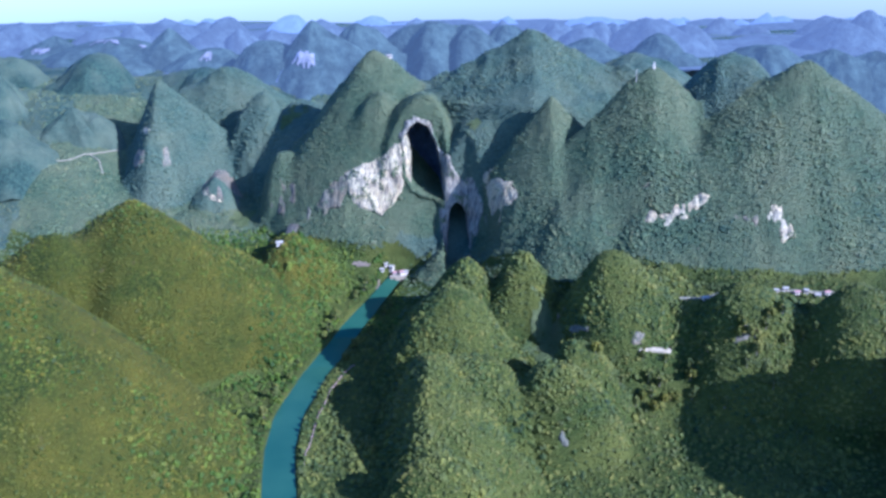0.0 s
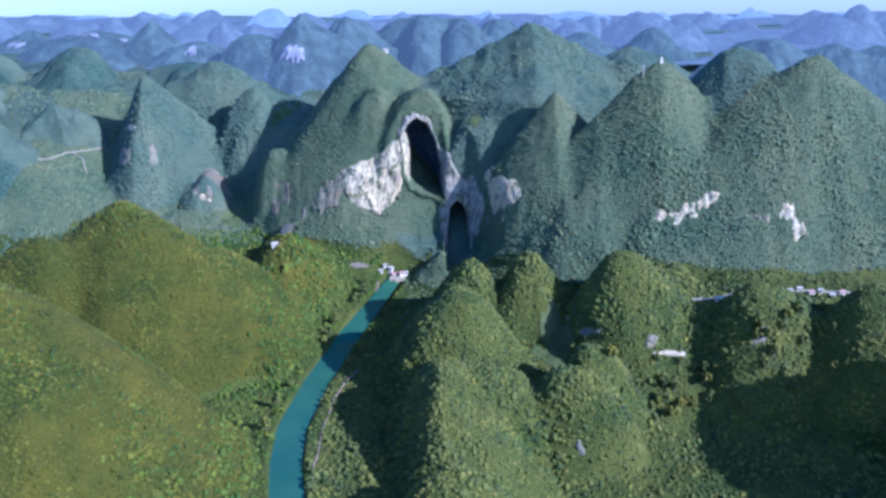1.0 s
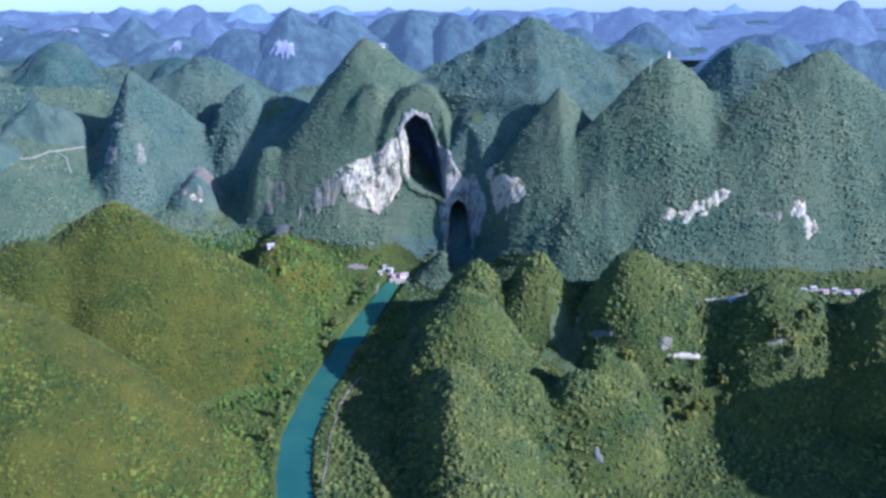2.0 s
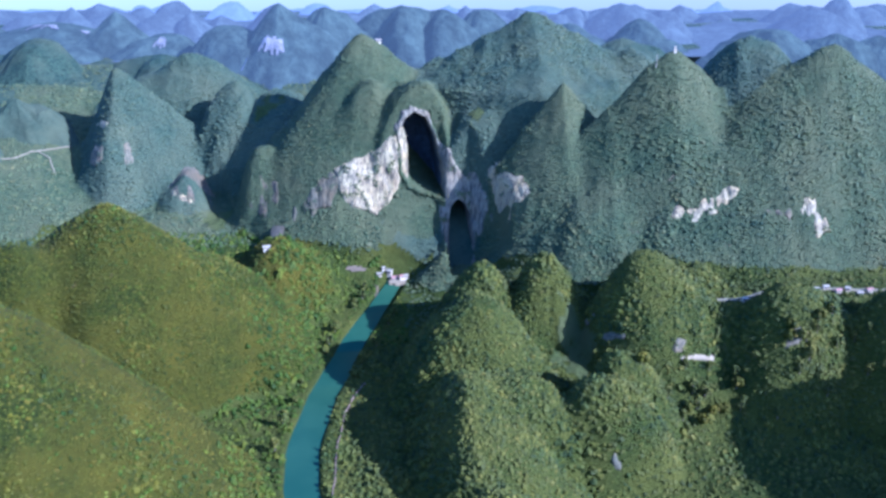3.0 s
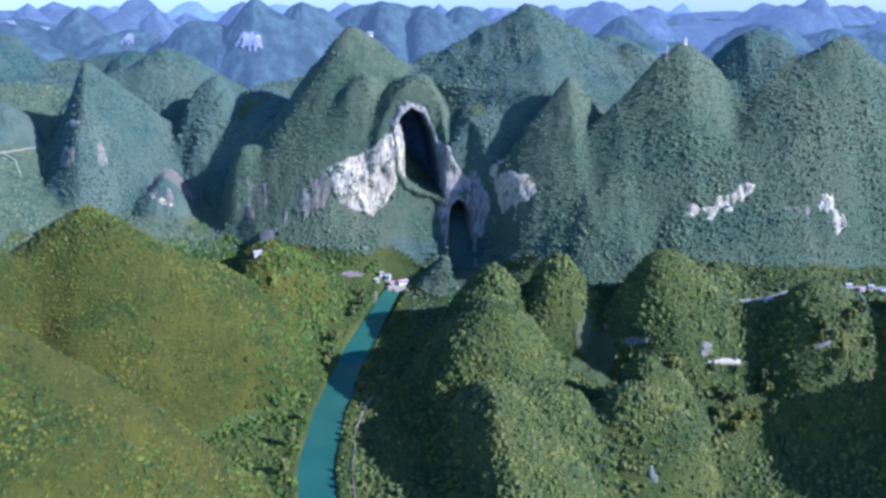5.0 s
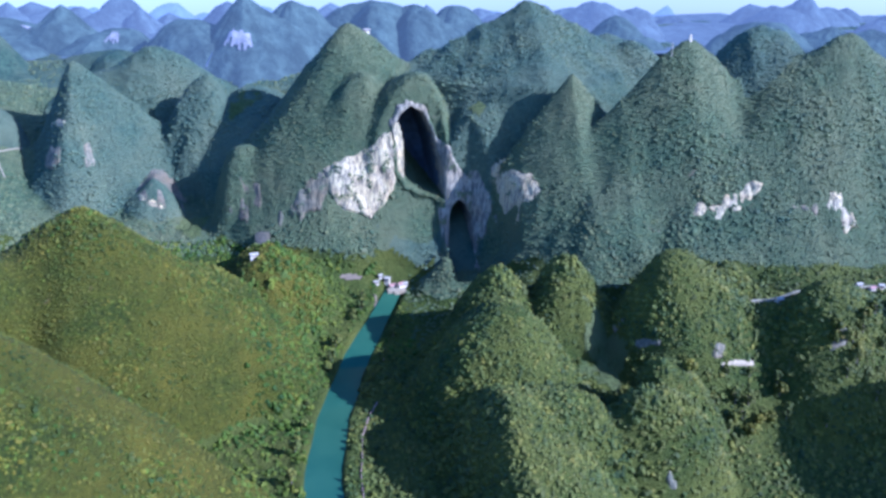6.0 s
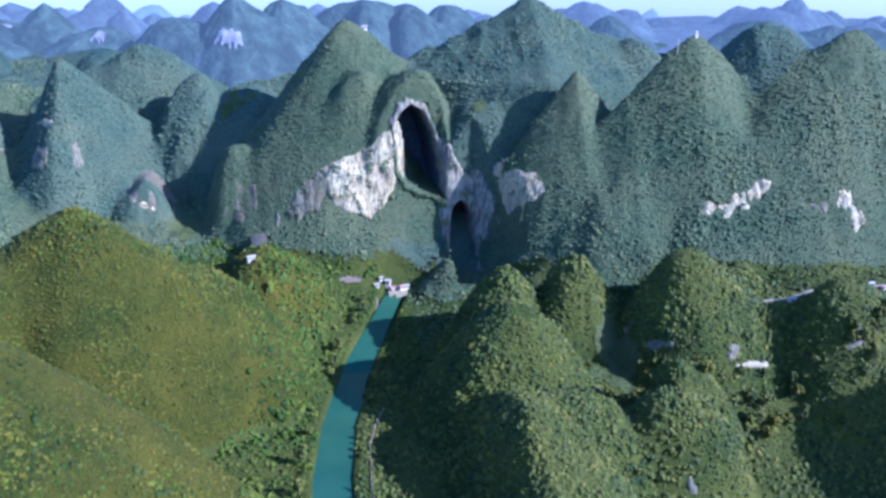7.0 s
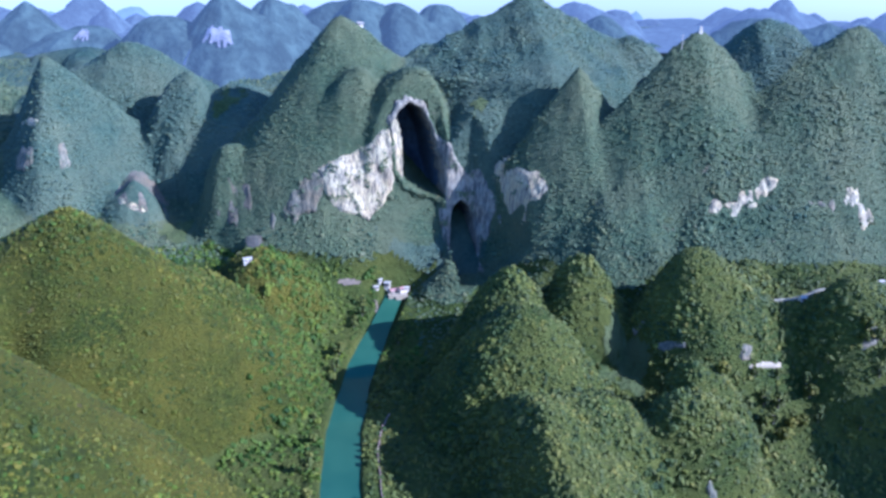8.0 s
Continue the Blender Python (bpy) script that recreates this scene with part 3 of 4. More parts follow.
def crown_shapes(level, count, lump):
    v, f = icosphere(level)
    shapes = []
    for k in range(count):
        w = v * (1 + lump * rng.uniform(-1, 1, (len(v), 1)))
        w = w * rng.uniform(0.72, 1.28, (1, 3))
        w[:, 2] = np.where(w[:, 2] < -0.35, -0.35 + 0.3 * (w[:, 2] + 0.35), w[:, 2])
        shapes.append(w)
    return np.array(shapes), f


def clumps(at, size, tall, shapes, faces):
    """Many crowns in one array: places, radii, heights."""
    n = len(at)
    pick, turn = rng.integers(0, len(shapes), n), rng.uniform(0, 2 * np.pi, n)
    v = shapes[pick]
    c, s = np.cos(turn)[:, None], np.sin(turn)[:, None]
    x, y = v[:, :, 0] * c - v[:, :, 1] * s, v[:, :, 0] * s + v[:, :, 1] * c
    out = np.stack([x * size[:, None], y * size[:, None], v[:, :, 2] * (size * tall)[:, None]], -1) + at[:, None, :]
    f = faces[None] + (np.arange(n) * v.shape[1])[:, None, None]
    return out.reshape(-1, 3), f.reshape(-1, 3)


FINE, FINE_F = crown_shapes(2, 18, 0.40)
COARSE, COARSE_F = crown_shapes(1, 24, 0.34)


def scatter(x0, x1, y0, y1, spacing):
    xs, ys2 = np.arange(x0, x1, spacing), np.arange(y0, y1, spacing)
    X, Y = np.meshgrid(xs, ys2)
    X, Y = X.ravel() + rng.uniform(-0.6, 0.6, X.size) * spacing, Y.ravel() + rng.uniform(-0.6, 0.6, X.size) * spacing
    e = 1.0
    Z, O = relief(X, Y)
    slope = np.hypot(relief(X + e, Y)[0] - Z, relief(X, Y + e)[0] - Z) / e
    return X, Y, Z, GROUP_OF[O], slope


def bare(X, Y, Z):
    """Where the rock faces leave no room for trees."""
    hit = np.zeros(len(X), bool)
    for poly, y0, y1 in FACES:
        hit |= (sd_poly(X, Z, poly) + 3.0 * fbm(X, Z, 12, 40, 2) > 0.5) & (Y > y0) & (Y < y1)
    for poly in (UPPER_CAVE, LOWER_CAVE):
        hit |= (sd_poly(X, Z, poly) > -4) & (Y > 818) & (Y < 908)
    return hit


# open ground: x, y, reach
CLEARINGS = [(88, 682, 16, 26), (-180, 1012, 24, 14), (34, 884, 9, 8), (-226, 930, 16, 22), (-84, 840, 11, 7), (-48, 836, 13, 7), (-167, 828, 6, 5), (270, 689, 70, 5), (-420, 995, 26, 5), (203, 827, 4, 4), (-58, 962, 6, 5)]


def cleared(x, y):
    hit = np.zeros(len(x), bool)
    for cx, cy, rx, ry in CLEARINGS:
        hit |= ((x - cx) / rx) ** 2 + ((y - cy) / ry) ** 2 < 1
    return hit


crowns = {}


def plant(x0, x1, y0, y1, spacing, radius, fine, groups, leaves=None, tall=(0.9, 1.4), repeat=1, sink=0.3, patchy=None):
    for k in range(repeat):
        X, Y, Z, G, slope = scatter(x0, x1, y0, y1, spacing)
        ok = np.isin(G, groups) & ~bare(X, Y, Z)
        ok &= rng.uniform(0, 1, len(X)) < np.clip(np.sqrt(1 + slope ** 2) / 1.25, 0.8, 1)
        ok &= (np.abs(X - river_x(np.clip(Y, 300, 875))) > 13.5) | (Y > 876)
        ok &= ~cleared(X, Y)
        if patchy is not None:
            ok &= fbm(X, Y, 38, 77, 3) + 0.5 * rng.uniform(-1, 1, len(X)) > patchy
        X, Y, Z, G = X[ok], Y[ok], Z[ok], G[ok]
        size = rng.uniform(radius[0], radius[1], len(X)) * (1 + 0.35 * vnoise(X, Y, 25, 60))
        stretch = rng.uniform(tall[0], tall[1], len(X))
        at = np.stack([X, Y, Z - sink * size * stretch], 1)
        for g in np.unique(G):
            m = G == g
            crowns.setdefault((int(g), fine, leaves), []).append((at[m], size[m], stretch[m]))


names = list(GROUPS)
gid = {k: i for i, k in enumerate(names)}
slopes_a = [gid["near_left"], gid["left"]]
slopes_b = [gid[k] for k in ("centre", "second", "third", "fourth", "fifth", "small_back")]
slopes_c = [gid[k] for k in ("pyramid", "east_peak", "far_east", "east_dome", "cave_mountain", "high_peak")]
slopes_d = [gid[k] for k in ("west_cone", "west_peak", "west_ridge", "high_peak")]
plant(-420, -90, 420, 905, 2.3, (0.6, 1.3), False, slopes_a, tall=(0.6, 1.0))
plant(-420, -90, 420, 905, 4.6, (0.8, 1.6), True, slopes_a, tall=(0.7, 1.1), patchy=0.05)
plant(-420, -100, 440, 905, 5.5, (1.0, 1.9), True, slopes_a, tall=(0.8, 1.3), patchy=0.4)
plant(-420, -100, 440, 905, 5.2, (0.8, 1.6), True, slopes_a, tall=(0.6, 1.0), leaves="bank", patchy=0.2)
plant(-620, -400, 380, 905, 5.0, (1.4, 2.4), False, slopes_a)
plant(-140, 350, 440, 800, 2.2, (0.9, 1.8), False, slopes_b, tall=(0.6, 1.1))
plant(-140, 350, 440, 800, 4.6, (1.2, 2.3), True, slopes_b, tall=(0.8, 1.4), sink=0.2)
plant(340, 470, 560, 740, 6.0, (1.8, 3.0), False, [gid["fifth"]])
plant(300, 600, 345, 620, 8.0, (2.5, 4.5), False, [gid["shade_hill"]])
plant(-240, 430, 690, 985, 2.4, (0.8, 1.5), False, slopes_c, tall=(0.3, 0.6), sink=0.35)
plant(-240, 460, 690, 1000, 9.0, (1.0, 1.7), False, slopes_c, tall=(0.5, 0.8), sink=0.25, patchy=0.0)
plant(60, 430, 690, 790, 3.8, (1.0, 2.0), False, slopes_c, tall=(0.7, 1.2))
plant(-200, 60, 800, 885, 3.8, (1.0, 2.0), False, slopes_c, tall=(0.7, 1.2))
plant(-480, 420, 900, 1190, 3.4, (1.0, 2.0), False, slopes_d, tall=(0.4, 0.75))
# valley floor and banks
plant(-270, -110, 470, 905, 4.0, (1.2, 2.3), True, [-1], leaves="bank", tall=(0.9, 1.5))
plant(-110, 360, 440, 740, 3.6, (1.1, 2.2), True, [-1], leaves="fresh", tall=(0.9, 1.6))
plant(-560, -270, 740, 930, 3.8, (1.1, 2.1), False, [-1], leaves="forest", tall=(0.7, 1.2))
plant(-270, -40, 880, 930, 3.8, (1.1, 2.1), False, [-1], leaves="forest", tall=(0.7, 1.2))
plant(-40, 440, 740, 930, 3.8, (1.1, 2.1), False, [-1], leaves="forest", tall=(0.7, 1.2))
plant(-110, -40, 740, 880, 4.0, (1.1, 2.1), True, [-1], leaves="bank", tall=(0.9, 1.4))
plant(-560, 440, 930, 1215, 4.4, (1.3, 2.4), False, [-1], leaves="forest", tall=(0.6, 1.0))
for k in range(5):
    plant(-172 + 10 * k, -90, 470, 850, 7.5, (1.1, 2.1), True, slopes_a, leaves="bank", tall=(0.9, 1.5), sink=0.15)
for g, at in BUSHES:
    crowns.setdefault((g, False, None), []).append((at, rng.uniform(0.5, 1.3, len(at)), rng.uniform(0.7, 1.2, len(at))))
for (g, fine, leaves), sets in crowns.items():
    at, size, stretch = (np.concatenate(c) for c in zip(*sets))
    shapes, faces = (FINE, FINE_F) if fine else (COARSE, COARSE_F)
    v, f = clumps(at, size, stretch, shapes, faces)
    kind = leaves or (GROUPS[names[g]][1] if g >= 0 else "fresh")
    words = {"olive": "low olive-green scrub covering the sunlit hillside", "fresh": "dense green broadleaf trees covering the karst slopes", "forest": "dense dark green forest canopy on the mountain slopes", "bank": "bright green trees and bushes along the river bank", "upland": "forest canopy on the high mountains, tinted blue-green for haze"}[kind]
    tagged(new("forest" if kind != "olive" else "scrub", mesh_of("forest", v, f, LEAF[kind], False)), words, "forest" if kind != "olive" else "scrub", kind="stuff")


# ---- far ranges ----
# the second colour is emitted in place of haze, stronger farther back
FAR_NEAR = distance("haze-glow near range", (0.034, 0.044, 0.030), (0.036, 0.044, 0.048))
FAR_MID = distance("haze-glow middle range", (0.034, 0.041, 0.034), (0.070, 0.078, 0.088))
FAR_BACK = distance("haze-glow back range", (0.03, 0.036, 0.032), (0.140, 0.165, 0.190))


# pale rock that emits a bluish haze tone too
SCAR = distance("haze-glow pale rock", (0.15, 0.13, 0.11), (0.04, 0.05, 0.065))


def far_hill(x, y, top, foot, west, east, north, power, seed, material, rings=40, sectors=144):
    """A lone karst peak, as rings round its top."""
    u = np.linspace(0.0, 1.15, rings)[:, None]
    a = np.linspace(0, 2 * np.pi, sectors, endpoint=False)[None, :]
    warp = 1 + 0.2 * fbm(np.cos(a) * 40 + 0 * u, np.sin(a) * 40 + 0 * u, 30, seed, 3)
    px = x + u * np.cos(a) * np.where(np.cos(a) < 0, west, east) * warp
    py = y + u * np.sin(a) * north * warp
    pz = foot + (top - foot) * (1 - np.power(u, power)) + 0.13 * (top - foot) * fbm(px, py, 0.3 * (west + east), seed, 5) * np.clip(u * 3, 0.1, 1)
    i = np.arange(px.size).reshape(px.shape)
    j = np.roll(i, -1, axis=1)
    q = np.stack([i[:-1], j[:-1], j[1:], i[1:]], -1).reshape(-1, 4)
    return np.stack([px.ravel(), py.ravel(), pz.ravel()], 1), q[:, ::-1]


def distant(x, y, top, west, east, power, label, material=None, foot=None, north=None, scars=()):
    foot = 165 if foot is None else foot
    west, east = west * 1.25, east * 1.25
    v, f = far_hill(0, 0, top, foot, west, east, north or 0.8 * (west + east) / 2, power, int(abs(x) + y) % 97, material)
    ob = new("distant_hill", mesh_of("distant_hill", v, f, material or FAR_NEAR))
    ob.location = (x, y, 0)
    for k, (u0, u1, a0, a1) in enumerate(scars):
        rings, sectors = 40, 144
        grid = np.arange(rings * sectors).reshape(rings, sectors)
        r0, r1 = int(u0 / 1.15 * (rings - 1)), int(u1 / 1.15 * (rings - 1)) + 1
        s0, s1 = int((a0 % 360) / 2.5), int((a1 % 360) / 2.5) + 1
        w = v.copy()
        w[:, 1] -= 2.5
        w[:, 2] += 1.2
        q = []
        for c in range(s0, s1):
            for r in range(r0 + int(rng.integers(0, 2)), max(r0 + 2, r1 + int(rng.integers(-2, 3)))):
                q.append((grid[r, c], grid[r, c + 1], grid[r + 1, c + 1], grid[r + 1, c]))
        q = np.array(q)
        v2, f2 = used_only(w, q[:, ::-1])
        part("quarry_face", mesh_of("quarry_face", v2, f2, SCAR), ob, "pale bare quarry face")
    return tagged(ob, label, "hill", "distant hills")


distant(-182, 1235, 266, 105, 120, 1.15, "sharp hazy blue karst peak with white scars", foot=150, scars=((0.38, 0.46, 250, 275), (0.58, 0.62, 232, 238)))
distant(-125, 1290, 257, 75, 75, 1.3, "hazy blue karst peak on the skyline")
distant(-255, 1250, 236, 85, 85, 1.4, "hazy blue rounded karst hill")
distant(-18, 1330, 258, 90, 90, 1.3, "hazy blue peak behind the high ridge")
distant(40, 1330, 252, 95, 80, 1.5, "hazy blue dome behind the high ridge")
distant(96, 1340, 250, 70, 90, 1.5, "low hazy blue dome on the skyline")
distant(-415, 1335, 250, 85, 90, 1.1, "dark pointed hazy karst peak")
distant(-335, 1300, 222, 110, 90, 1.5, "rounded hazy blue hill below the skyline", foot=140, scars=((0.2, 0.28, 250, 265),))
distant(-520, 1400, 232, 130, 110, 1.5, "hazy blue hill with a white quarry", scars=((0.15, 0.25, 240, 290), (0.35, 0.45, 325, 340)))
distant(-640, 1450, 232, 110, 100, 1.3, "far hazy blue hill on the skyline", scars=((0.35, 0.45, 250, 275),))
distant(-470, 1190, 226, 110, 95, 1.4, "hazy green hill beyond the left valley", foot=100, material=SLOPE["valley"])
distant(-640, 1200, 232, 120, 120, 1.5, "hazy green hill at the edge of the valley", foot=100, material=SLOPE["valley"])
distant(-560, 1080, 214, 100, 90, 1.5, "low green wooded hill near the country road", foot=85, material=SLOPE["valley"])
distant(-452, 1040, 176, 60, 55, 1.5, "low dark wooded hill in the left valley", foot=100, material=SLOPE["valley"])
distant(-520, 985, 168, 60, 60, 1.5, "low green wooded rise near the country road", foot=100, material=SLOPE["valley"])
distant(-330, 1205, 205, 130, 120, 1.5, "low hazy green hill beyond the cone peaks", foot=90, material=SLOPE["valley"])
distant(-470, 1265, 212, 120, 120, 1.4, "hazy blue hill below the far quarry", foot=150)
distant(-700, 1320, 215, 140, 120, 1.4, "hazy blue hill at the far end of the valley", foot=140)
distant(262, 1180, 224, 120, 120, 1.3, "low green ridge beyond the pointed summit", foot=140, material=SLOPE["valley"])
distant(226, 1330, 232, 110, 95, 1.5, "low hazy blue hill beyond the ridge")
distant(330, 1330, 238, 70, 70, 1.2, "small pointed hazy blue peak")
distant(372, 1010, 246, 60, 70, 1.8, "smooth blue dome on the skyline", foot=190)
distant(450, 1000, 243, 75, 70, 1.3, "pointed blue-green peak on the skyline", foot=180)
distant(505, 1010, 240, 50, 70, 1.8, "rounded blue hill at the end of the range", foot=190)

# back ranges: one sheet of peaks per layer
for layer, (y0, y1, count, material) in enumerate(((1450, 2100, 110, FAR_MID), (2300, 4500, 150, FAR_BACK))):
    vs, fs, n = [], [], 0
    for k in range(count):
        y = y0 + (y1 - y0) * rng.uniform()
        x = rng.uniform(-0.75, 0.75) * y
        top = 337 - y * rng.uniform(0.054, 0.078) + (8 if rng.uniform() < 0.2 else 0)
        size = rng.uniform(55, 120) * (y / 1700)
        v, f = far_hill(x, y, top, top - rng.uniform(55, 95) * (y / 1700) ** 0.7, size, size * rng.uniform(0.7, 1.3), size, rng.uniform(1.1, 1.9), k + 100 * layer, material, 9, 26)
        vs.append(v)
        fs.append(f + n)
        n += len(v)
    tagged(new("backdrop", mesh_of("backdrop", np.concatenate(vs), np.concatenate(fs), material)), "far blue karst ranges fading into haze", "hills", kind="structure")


# hazy plain between the far ranges
PX, PY = np.meshgrid(np.linspace(-3600, 3600, 73), np.concatenate([np.arange(1216, 2000, 28), np.arange(2000, 4900, 120)]))
PZ = ground_z(PX, PY) + 2.0 + 9.0 * fbm(PX, PY, 150, 44, 3)
pi2 = np.arange(PX.size).reshape(PX.shape)
pq = np.stack([pi2[:-1, :-1], pi2[:-1, 1:], pi2[1:, 1:], pi2[1:, :-1]], -1).reshape(-1, 4)
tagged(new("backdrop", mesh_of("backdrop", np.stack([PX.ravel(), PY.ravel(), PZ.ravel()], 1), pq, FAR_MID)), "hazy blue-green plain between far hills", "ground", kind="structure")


# ---- clearings: field, roads, path ----
def strip(name, points, width, material, label, category, lift=0.5, kind="structure"):
    """A road or path laid over the land along a bent line."""
    p = np.array(points, float)
    s = np.concatenate([[0], np.cumsum(np.hypot(*np.diff(p, axis=0).T))])
    t = np.arange(0, s[-1], 2.0)
    x, y = np.interp(t, s, p[:, 0]), np.interp(t, s, p[:, 1])
    x, y = x + 0.8 * vnoise(t, t * 0, 18, 5), y + 0.8 * vnoise(t, t * 0, 23, 6)
    dx, dy = np.gradient(x), np.gradient(y)
    ln = np.hypot(dx, dy)
    nx2, ny2 = -dy / ln, dx / ln
    zc = relief(x, y)[0] + lift
    rows = [np.stack([x + nx2 * o, y + ny2 * o, zc - drop], 1) for o, drop in ((-width / 2, 1.2), (-width / 2, 0), (width / 2, 0), (width / 2, 1.2))]
    v = np.stack(rows, 1).reshape(-1, 3)
    i = np.arange(len(v)).reshape(-1, 4)
    q = np.concatenate([np.stack([i[:-1, k], i[:-1, k + 1], i[1:, k + 1], i[1:, k]], -1) for k in range(3)])
    return tagged(new(name, mesh_of(name, v, q, material, False)), label, category, kind=kind)


strip("road", [(204, 688), (240, 690), (290, 692), (350, 688)], 3.2, CONCRETE, "pale concrete road along the valley behind the hills", "road", 1.0)
strip("road", [(-480, 966), (-437, 978), (-415, 1000), (-392, 1021)], 1.6, CONCRETE, "pale country road across the left valley", "road", 1.5)
strip("road", [(-418, 994), (-405, 990), (-400, 980), (-396, 970)], 1.1, CONCRETE, "pale branch of the country road", "road", 1.5)
strip("path", [(-99, 520), (-99.5, 560), (-98, 595), (-94, 639), (-86, 665), (-78, 684)], 0.5, TIMBER, "narrow pale footpath beside the river", "path", 1.2)


def patch(name, cx, cy, rx, ry, material, label, category, lift=0.5):
    xs, ys3 = np.arange(cx - rx, cx + rx, 1.5), np.arange(cy - ry, cy + ry, 1.5)
    X, Y = np.meshgrid(xs, ys3)
    keep = ((X - cx) / rx) ** 2 + ((Y - cy) / ry) ** 2 + 0.75 * fbm(X, Y, 9, 70, 3) < 0.7
    Z = relief(X, Y)[0] + lift
    i = np.arange(X.size).reshape(X.shape)
    q = np.stack([i[:-1, :-1], i[:-1, 1:], i[1:, 1:], i[1:, :-1]], -1).reshape(-1, 4)
    v, f = used_only(np.stack([X.ravel(), Y.ravel(), Z.ravel()], 1), q[keep.ravel()[q].all(1)])
    return tagged(new(name, mesh_of(name, v, f, material)), label, category, kind="structure")


patch("field", -86, 843, 11, 4.5, SOIL, "bare reddish soil field above the river landing", "field")
patch("meadow", -180, 1012, 26, 16, GRASS, "pale green grassy saddle between the peaks", "meadow")
patch("meadow", 34, 884, 10, 9, GRASS, "small grassy hollow above the lower cave", "meadow")
patch("meadow", -226, 930, 18, 24, GRASS, "green meadow between the wooded slopes", "meadow")
patch("meadow", 88, 682, 18, 28, GRASS, "grassy valley between the wooded knolls", "meadow")
patch("river_beach", -67, 820, 3, 11, SOIL, "pinkish sandy bank at the river's head", "bank", 0.8)


# ---- buildings ----
def house(x, y, turn, w, d, h, roof_material, label, floor=None, windows=3):
    z = land(x, y) if floor is None else floor
    ob = thing("house", (x, y, z), label, "house", "houses")
    ob.rotation_euler = (0, 0, radians(turn))
    part("wall", (box(bmesh.new(), -w / 2, w / 2, -d / 2, d / 2, -4, h, 0.08), PLASTER), ob, "white plastered walls")
    bm = bmesh.new()
    e, ridge = 0.6, 0.28 * d
    c = [bm.verts.new(p) for p in ((-w / 2 - e, -d / 2 - e, h - 0.1), (w / 2 + e, -d / 2 - e, h - 0.1), (w / 2 + e, d / 2 + e, h - 0.1), (-w / 2 - e, d / 2 + e, h - 0.1), (-w / 2 - e, 0, h + ridge), (w / 2 + e, 0, h + ridge))]
    for face in ((0, 1, 5, 4), (2, 3, 4, 5), (1, 2, 5), (3, 0, 4), (3, 2, 1, 0)):
        bm.faces.new([c[k] for k in face])
    part("roof", (bm, roof_material), ob, "gabled roof")
    for k in range(windows):
        wx = -w / 2 + w * (k + 0.5) / windows
        window = part("window", (box(bmesh.new(), wx - 0.7, wx + 0.7, -d / 2 - 0.06, -d / 2 + 0.02, h * 0.45 - 0.1, h * 0.45 + 1.3), TIMBER), ob, "timber-framed window")
        part("pane", (box(bmesh.new(), wx - 0.6, wx + 0.6, -d / 2 - 0.08, -d / 2, h * 0.45, h * 0.45 + 1.2), DARK), window, "dark glass pane")
    part("door", (box(bmesh.new(), -w / 2 + w / windows - 0.5, -w / 2 + w / windows + 0.5, -d / 2 - 0.05, -d / 2 + 0.02, 0, 2.0), TIMBER), ob, "brown door")
    return ob


house(-49, 837, 12, 7, 5, 4.0, ROOF_RED, "white riverside house with a reddish tiled roof")
house(-54, 841, -20, 4.5, 4, 4.5, ROOF_GREY, "tall white house with a pale roof at the landing")
house(-43, 835, 30, 5, 3.5, 2.8, ROOF_RED, "small white landing house with a reddish roof", water_z(835) + 2.0, 2)
house(-39, 836, 20, 4, 3, 2.6, ROOF_GREY, "low white shed beside the landing", water_z(836) + 2.0, 2)
house(-64, 839, 5, 4, 3, 2.6, ROOF_GREY, "small grey-roofed house under the trees", None, 2)
house(-60, 843, 25, 3, 2.6, 2.4, ROOF_GREY, "little pale-roofed hut under the trees", None, 2)
house(-167, 828, 15, 6, 4, 3.2, ROOF_GREY, "lone white house on the wooded rise", None, 2)
for k in range(6):
    house(289 + 8.5 * k, 690 - 1.5 * k + 3 * (k % 2), 14 * (k % 3) - 12, 3.4 + 0.8 * (k % 3), 3.0, 2.6 + 0.6 * (k % 2), (ROOF_GREY, ROOF_GREY, ROOF_RED)[k % 3], "white village house beside the valley road", None, 2)
house(226, 684, 8, 5, 4, 3, ROOF_GREY, "small white house at the road bend", None, 2)
house(-58, 962, 10, 5, 3.6, 2.4, ROOF_GREY, "white hilltop building on the wooded summit")

# landing terrace
bm = bmesh.new()
box(bm, -8, 8, -3.5, 3.5, -3, 0, 0.15)
terrace = thing("landing_terrace", (-47, 831, water_z(831) + 1.4), "pinkish stone landing terrace at the river", "terrace")
part("platform", (bm, STONE), terrace)
for k in range(4):
    part("step", (box(bmesh.new(), -2.5, 2.5, -4.0 - 0.5 * k, -3.5 - 0.5 * k, -3, -0.35 * (k + 1), 0.03), STONE), terrace)

# summit tower
tz = land(203, 827)
tower = thing("lookout_tower", (203, 827, tz), "white lookout tower on the pointed summit", "tower")
for k in range(3):
    part("storey", (box(bmesh.new(), -1.2 + 0.2 * k, 1.2 - 0.2 * k, -1.2 + 0.2 * k, 1.2 - 0.2 * k, -3 if k == 0 else 1.6 * k, 1.6 * (k + 1) - 0.2, 0.04), PLASTER), tower)
    bm = bmesh.new()
    bmesh.ops.create_cone(bm, cap_ends=True, segments=4, radius1=2.2 - 0.3 * k, radius2=1.0 - 0.2 * k if k < 2 else 0.08, depth=0.6, matrix=Matrix.Translation((0, 0, 1.6 * (k + 1) - 0.05)) @ Matrix.Rotation(radians(45), 4, "Z"))
    part("eave", (bm, ROOF_GREY), tower)
mast = thing("mast", (186, 824, land(186, 824)), "thin grey metal mast on the ridge", "mast")
bm = bmesh.new()
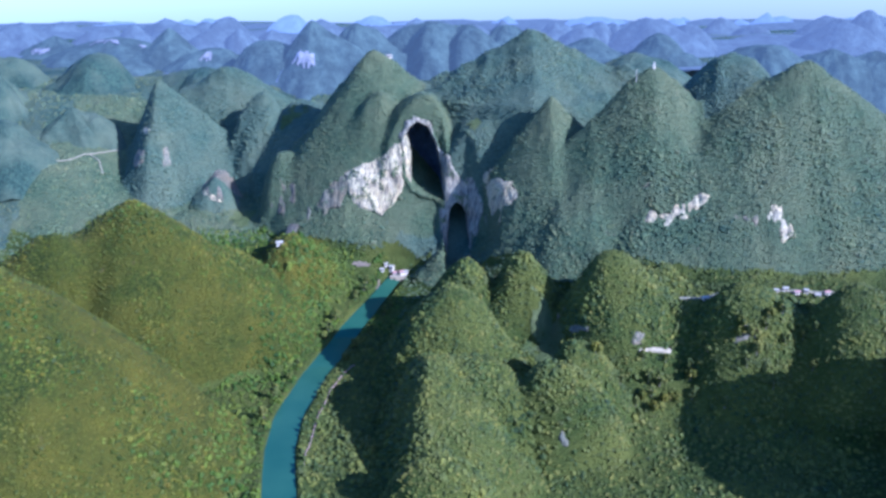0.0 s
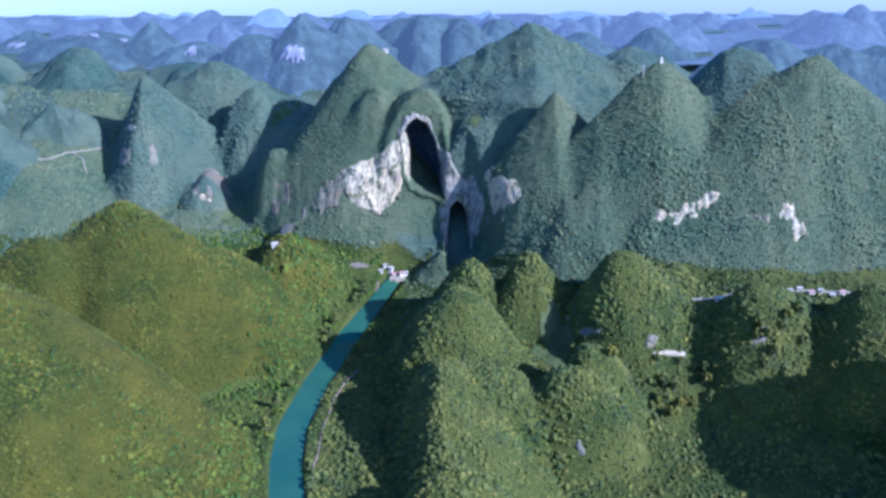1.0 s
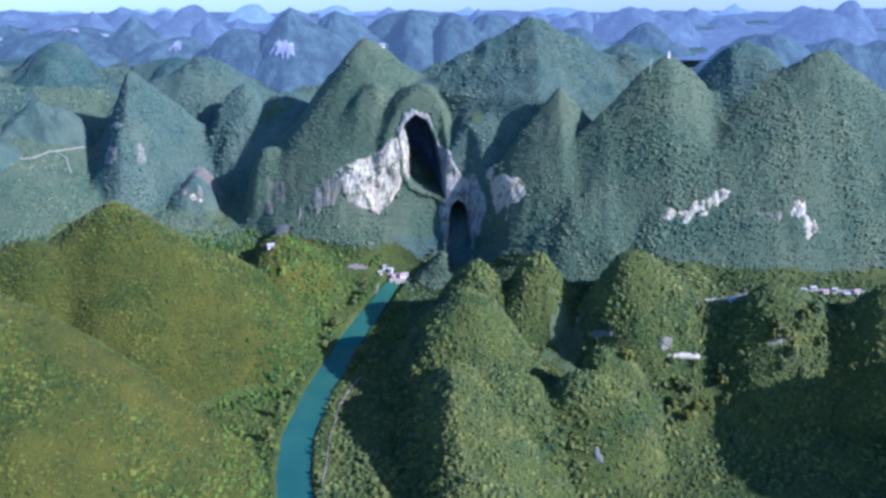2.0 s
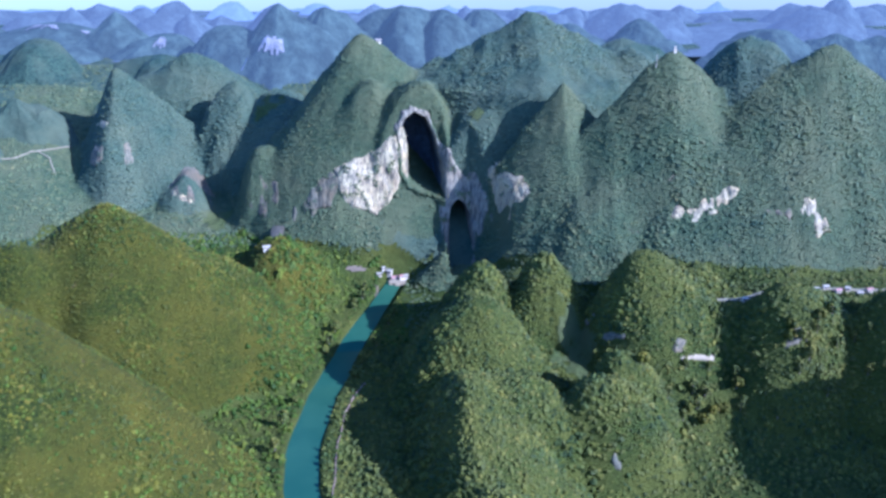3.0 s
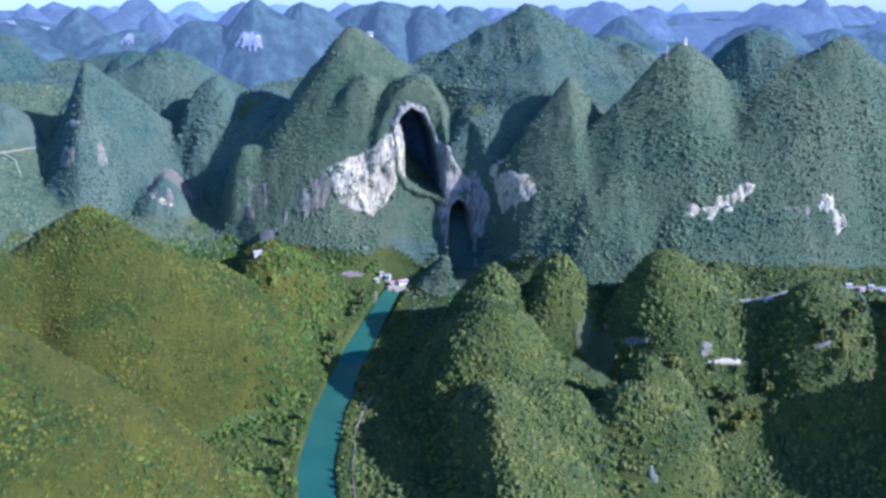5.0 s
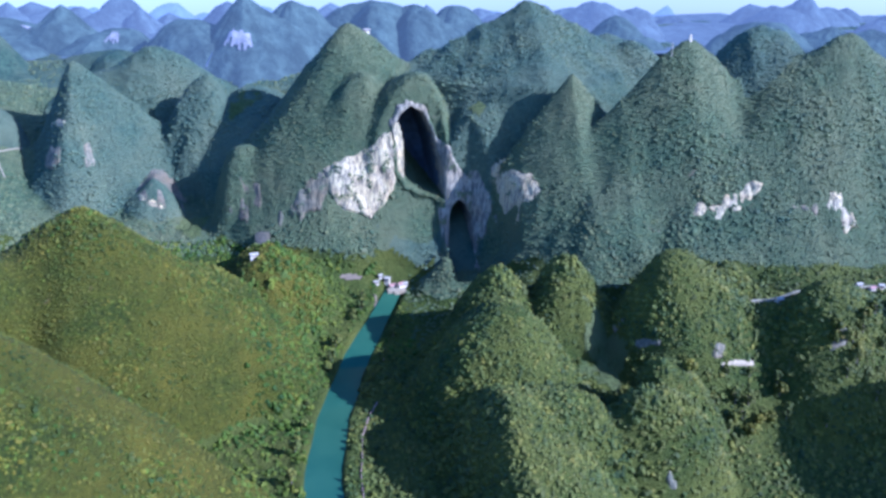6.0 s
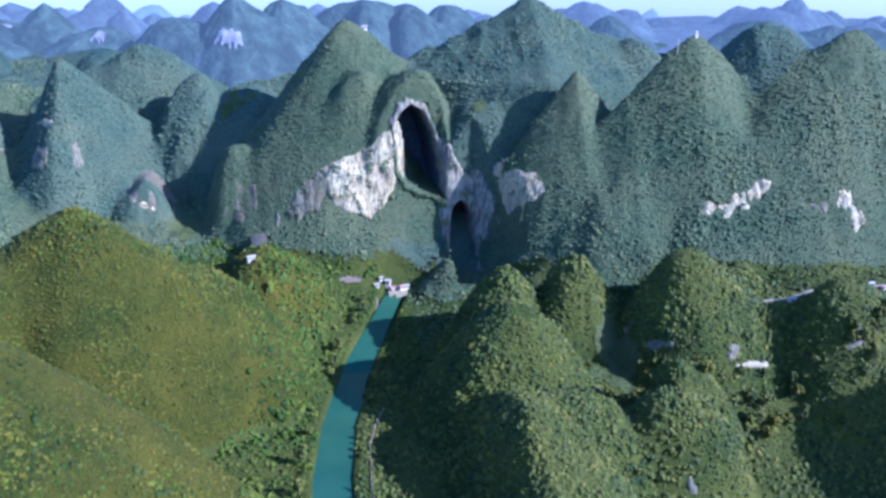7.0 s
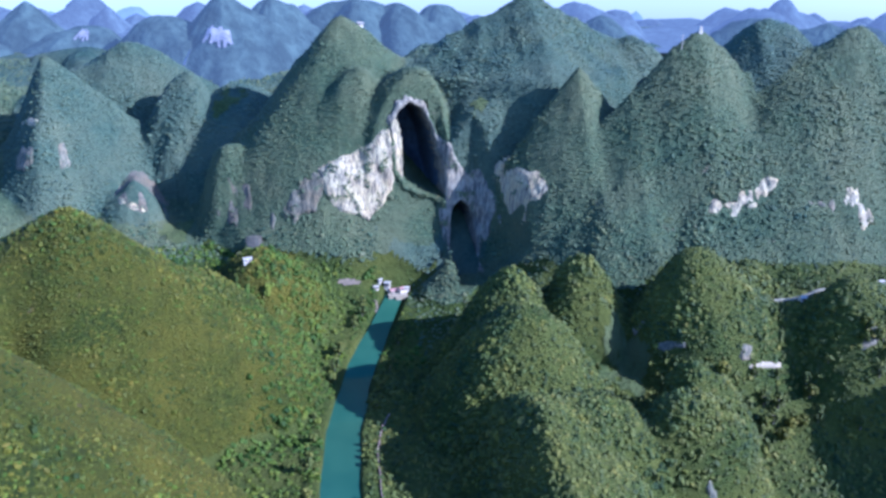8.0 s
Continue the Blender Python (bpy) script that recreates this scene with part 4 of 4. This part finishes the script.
bmesh.ops.create_cone(bm, cap_ends=True, segments=6, radius1=0.5, radius2=0.15, depth=14, matrix=Matrix.Translation((0, 0, 5)))
part("pole", (bm, ROOF_GREY), mast)
for k in range(3):
    part("crossbar", (box(bmesh.new(), -1.2, 1.2, -0.1, 0.1, 6 + 2 * k, 6.25 + 2 * k), ROOF_GREY), mast)


# ---- single trees ----
def tree(height, spread, leaves, seed, label):
    """A tapered trunk with limbs and a crown of many leaf clumps."""
    r = np.random.default_rng(seed)
    ob = thing("tree", (0, 0, 0), label, "tree", "valley trees")
    bm = bmesh.new()
    bmesh.ops.create_cone(bm, cap_ends=True, segments=7, radius1=0.32, radius2=0.10, depth=height * 0.75 + 1, matrix=Matrix.Translation((0, 0, height * 0.375 - 0.5)))
    for k in range(4):
        a = k * 1.7 + r.uniform(0, 1)
        bmesh.ops.create_cone(bm, cap_ends=False, segments=5, radius1=0.14, radius2=0.04, depth=spread, matrix=Matrix.Translation((0.4 * spread * math.cos(a), 0.4 * spread * math.sin(a), height * (0.4 + 0.09 * k))) @ Matrix.Rotation(a, 4, "Z") @ Matrix.Rotation(radians(55), 4, "Y"))
    part("trunk", (bm, BARK), ob, "brown bark trunk with limbs")
    n = 26
    h = r.uniform(0.28, 1.0, n)
    reach = spread * np.sqrt(np.clip(1 - ((h - 0.58) / 0.5) ** 2, 0.05, 1))
    a = r.uniform(0, 2 * np.pi, n)
    q = np.sqrt(r.uniform(0, 1, n))
    at = np.stack([reach * q * np.cos(a), reach * q * np.sin(a), h * height], 1)
    v, f = clumps(at, r.uniform(0.28, 0.5, n) * spread, r.uniform(0.7, 1.1, n), FINE, FINE_F)
    part("crown", mesh_of("crown", v, f, LEAF[leaves]), ob)
    return ob


protos = [tree(9.0, 2.4, "fresh", 1, "tall slim green tree on the valley floor"), tree(7.0, 3.0, "fresh", 2, "round leafy green tree on the valley floor"), tree(6.0, 2.6, "olive", 3, "yellowish leafy tree beside the fields")]
spots = []
for k in range(46):
    x, y = rng.uniform(118, 300), rng.uniform(603, 644)
    spots.append((x, y, k % 3 if rng.uniform() < 0.8 else 0))
for k in range(14):
    y = rng.uniform(560, 840)
    spots.append((float(river_x(y)) - rng.uniform(17, 23), y, k % 2))
for k in range(9):
    y = rng.uniform(690, 790)
    spots.append((float(river_x(y)) + rng.uniform(17, 24), y, k % 2))
placed = set()
for k, (x, y, which) in enumerate(spots):
    m = pose(x, y, land(x, y) - 0.2, 0, 0, rng.uniform(0, 360)) @ Matrix.Scale(float(rng.uniform(0.75, 1.25)), 4)
    if which not in placed:
        placed.add(which)
        protos[which].matrix_basis = m
    else:
        copy_thing(protos[which], m)
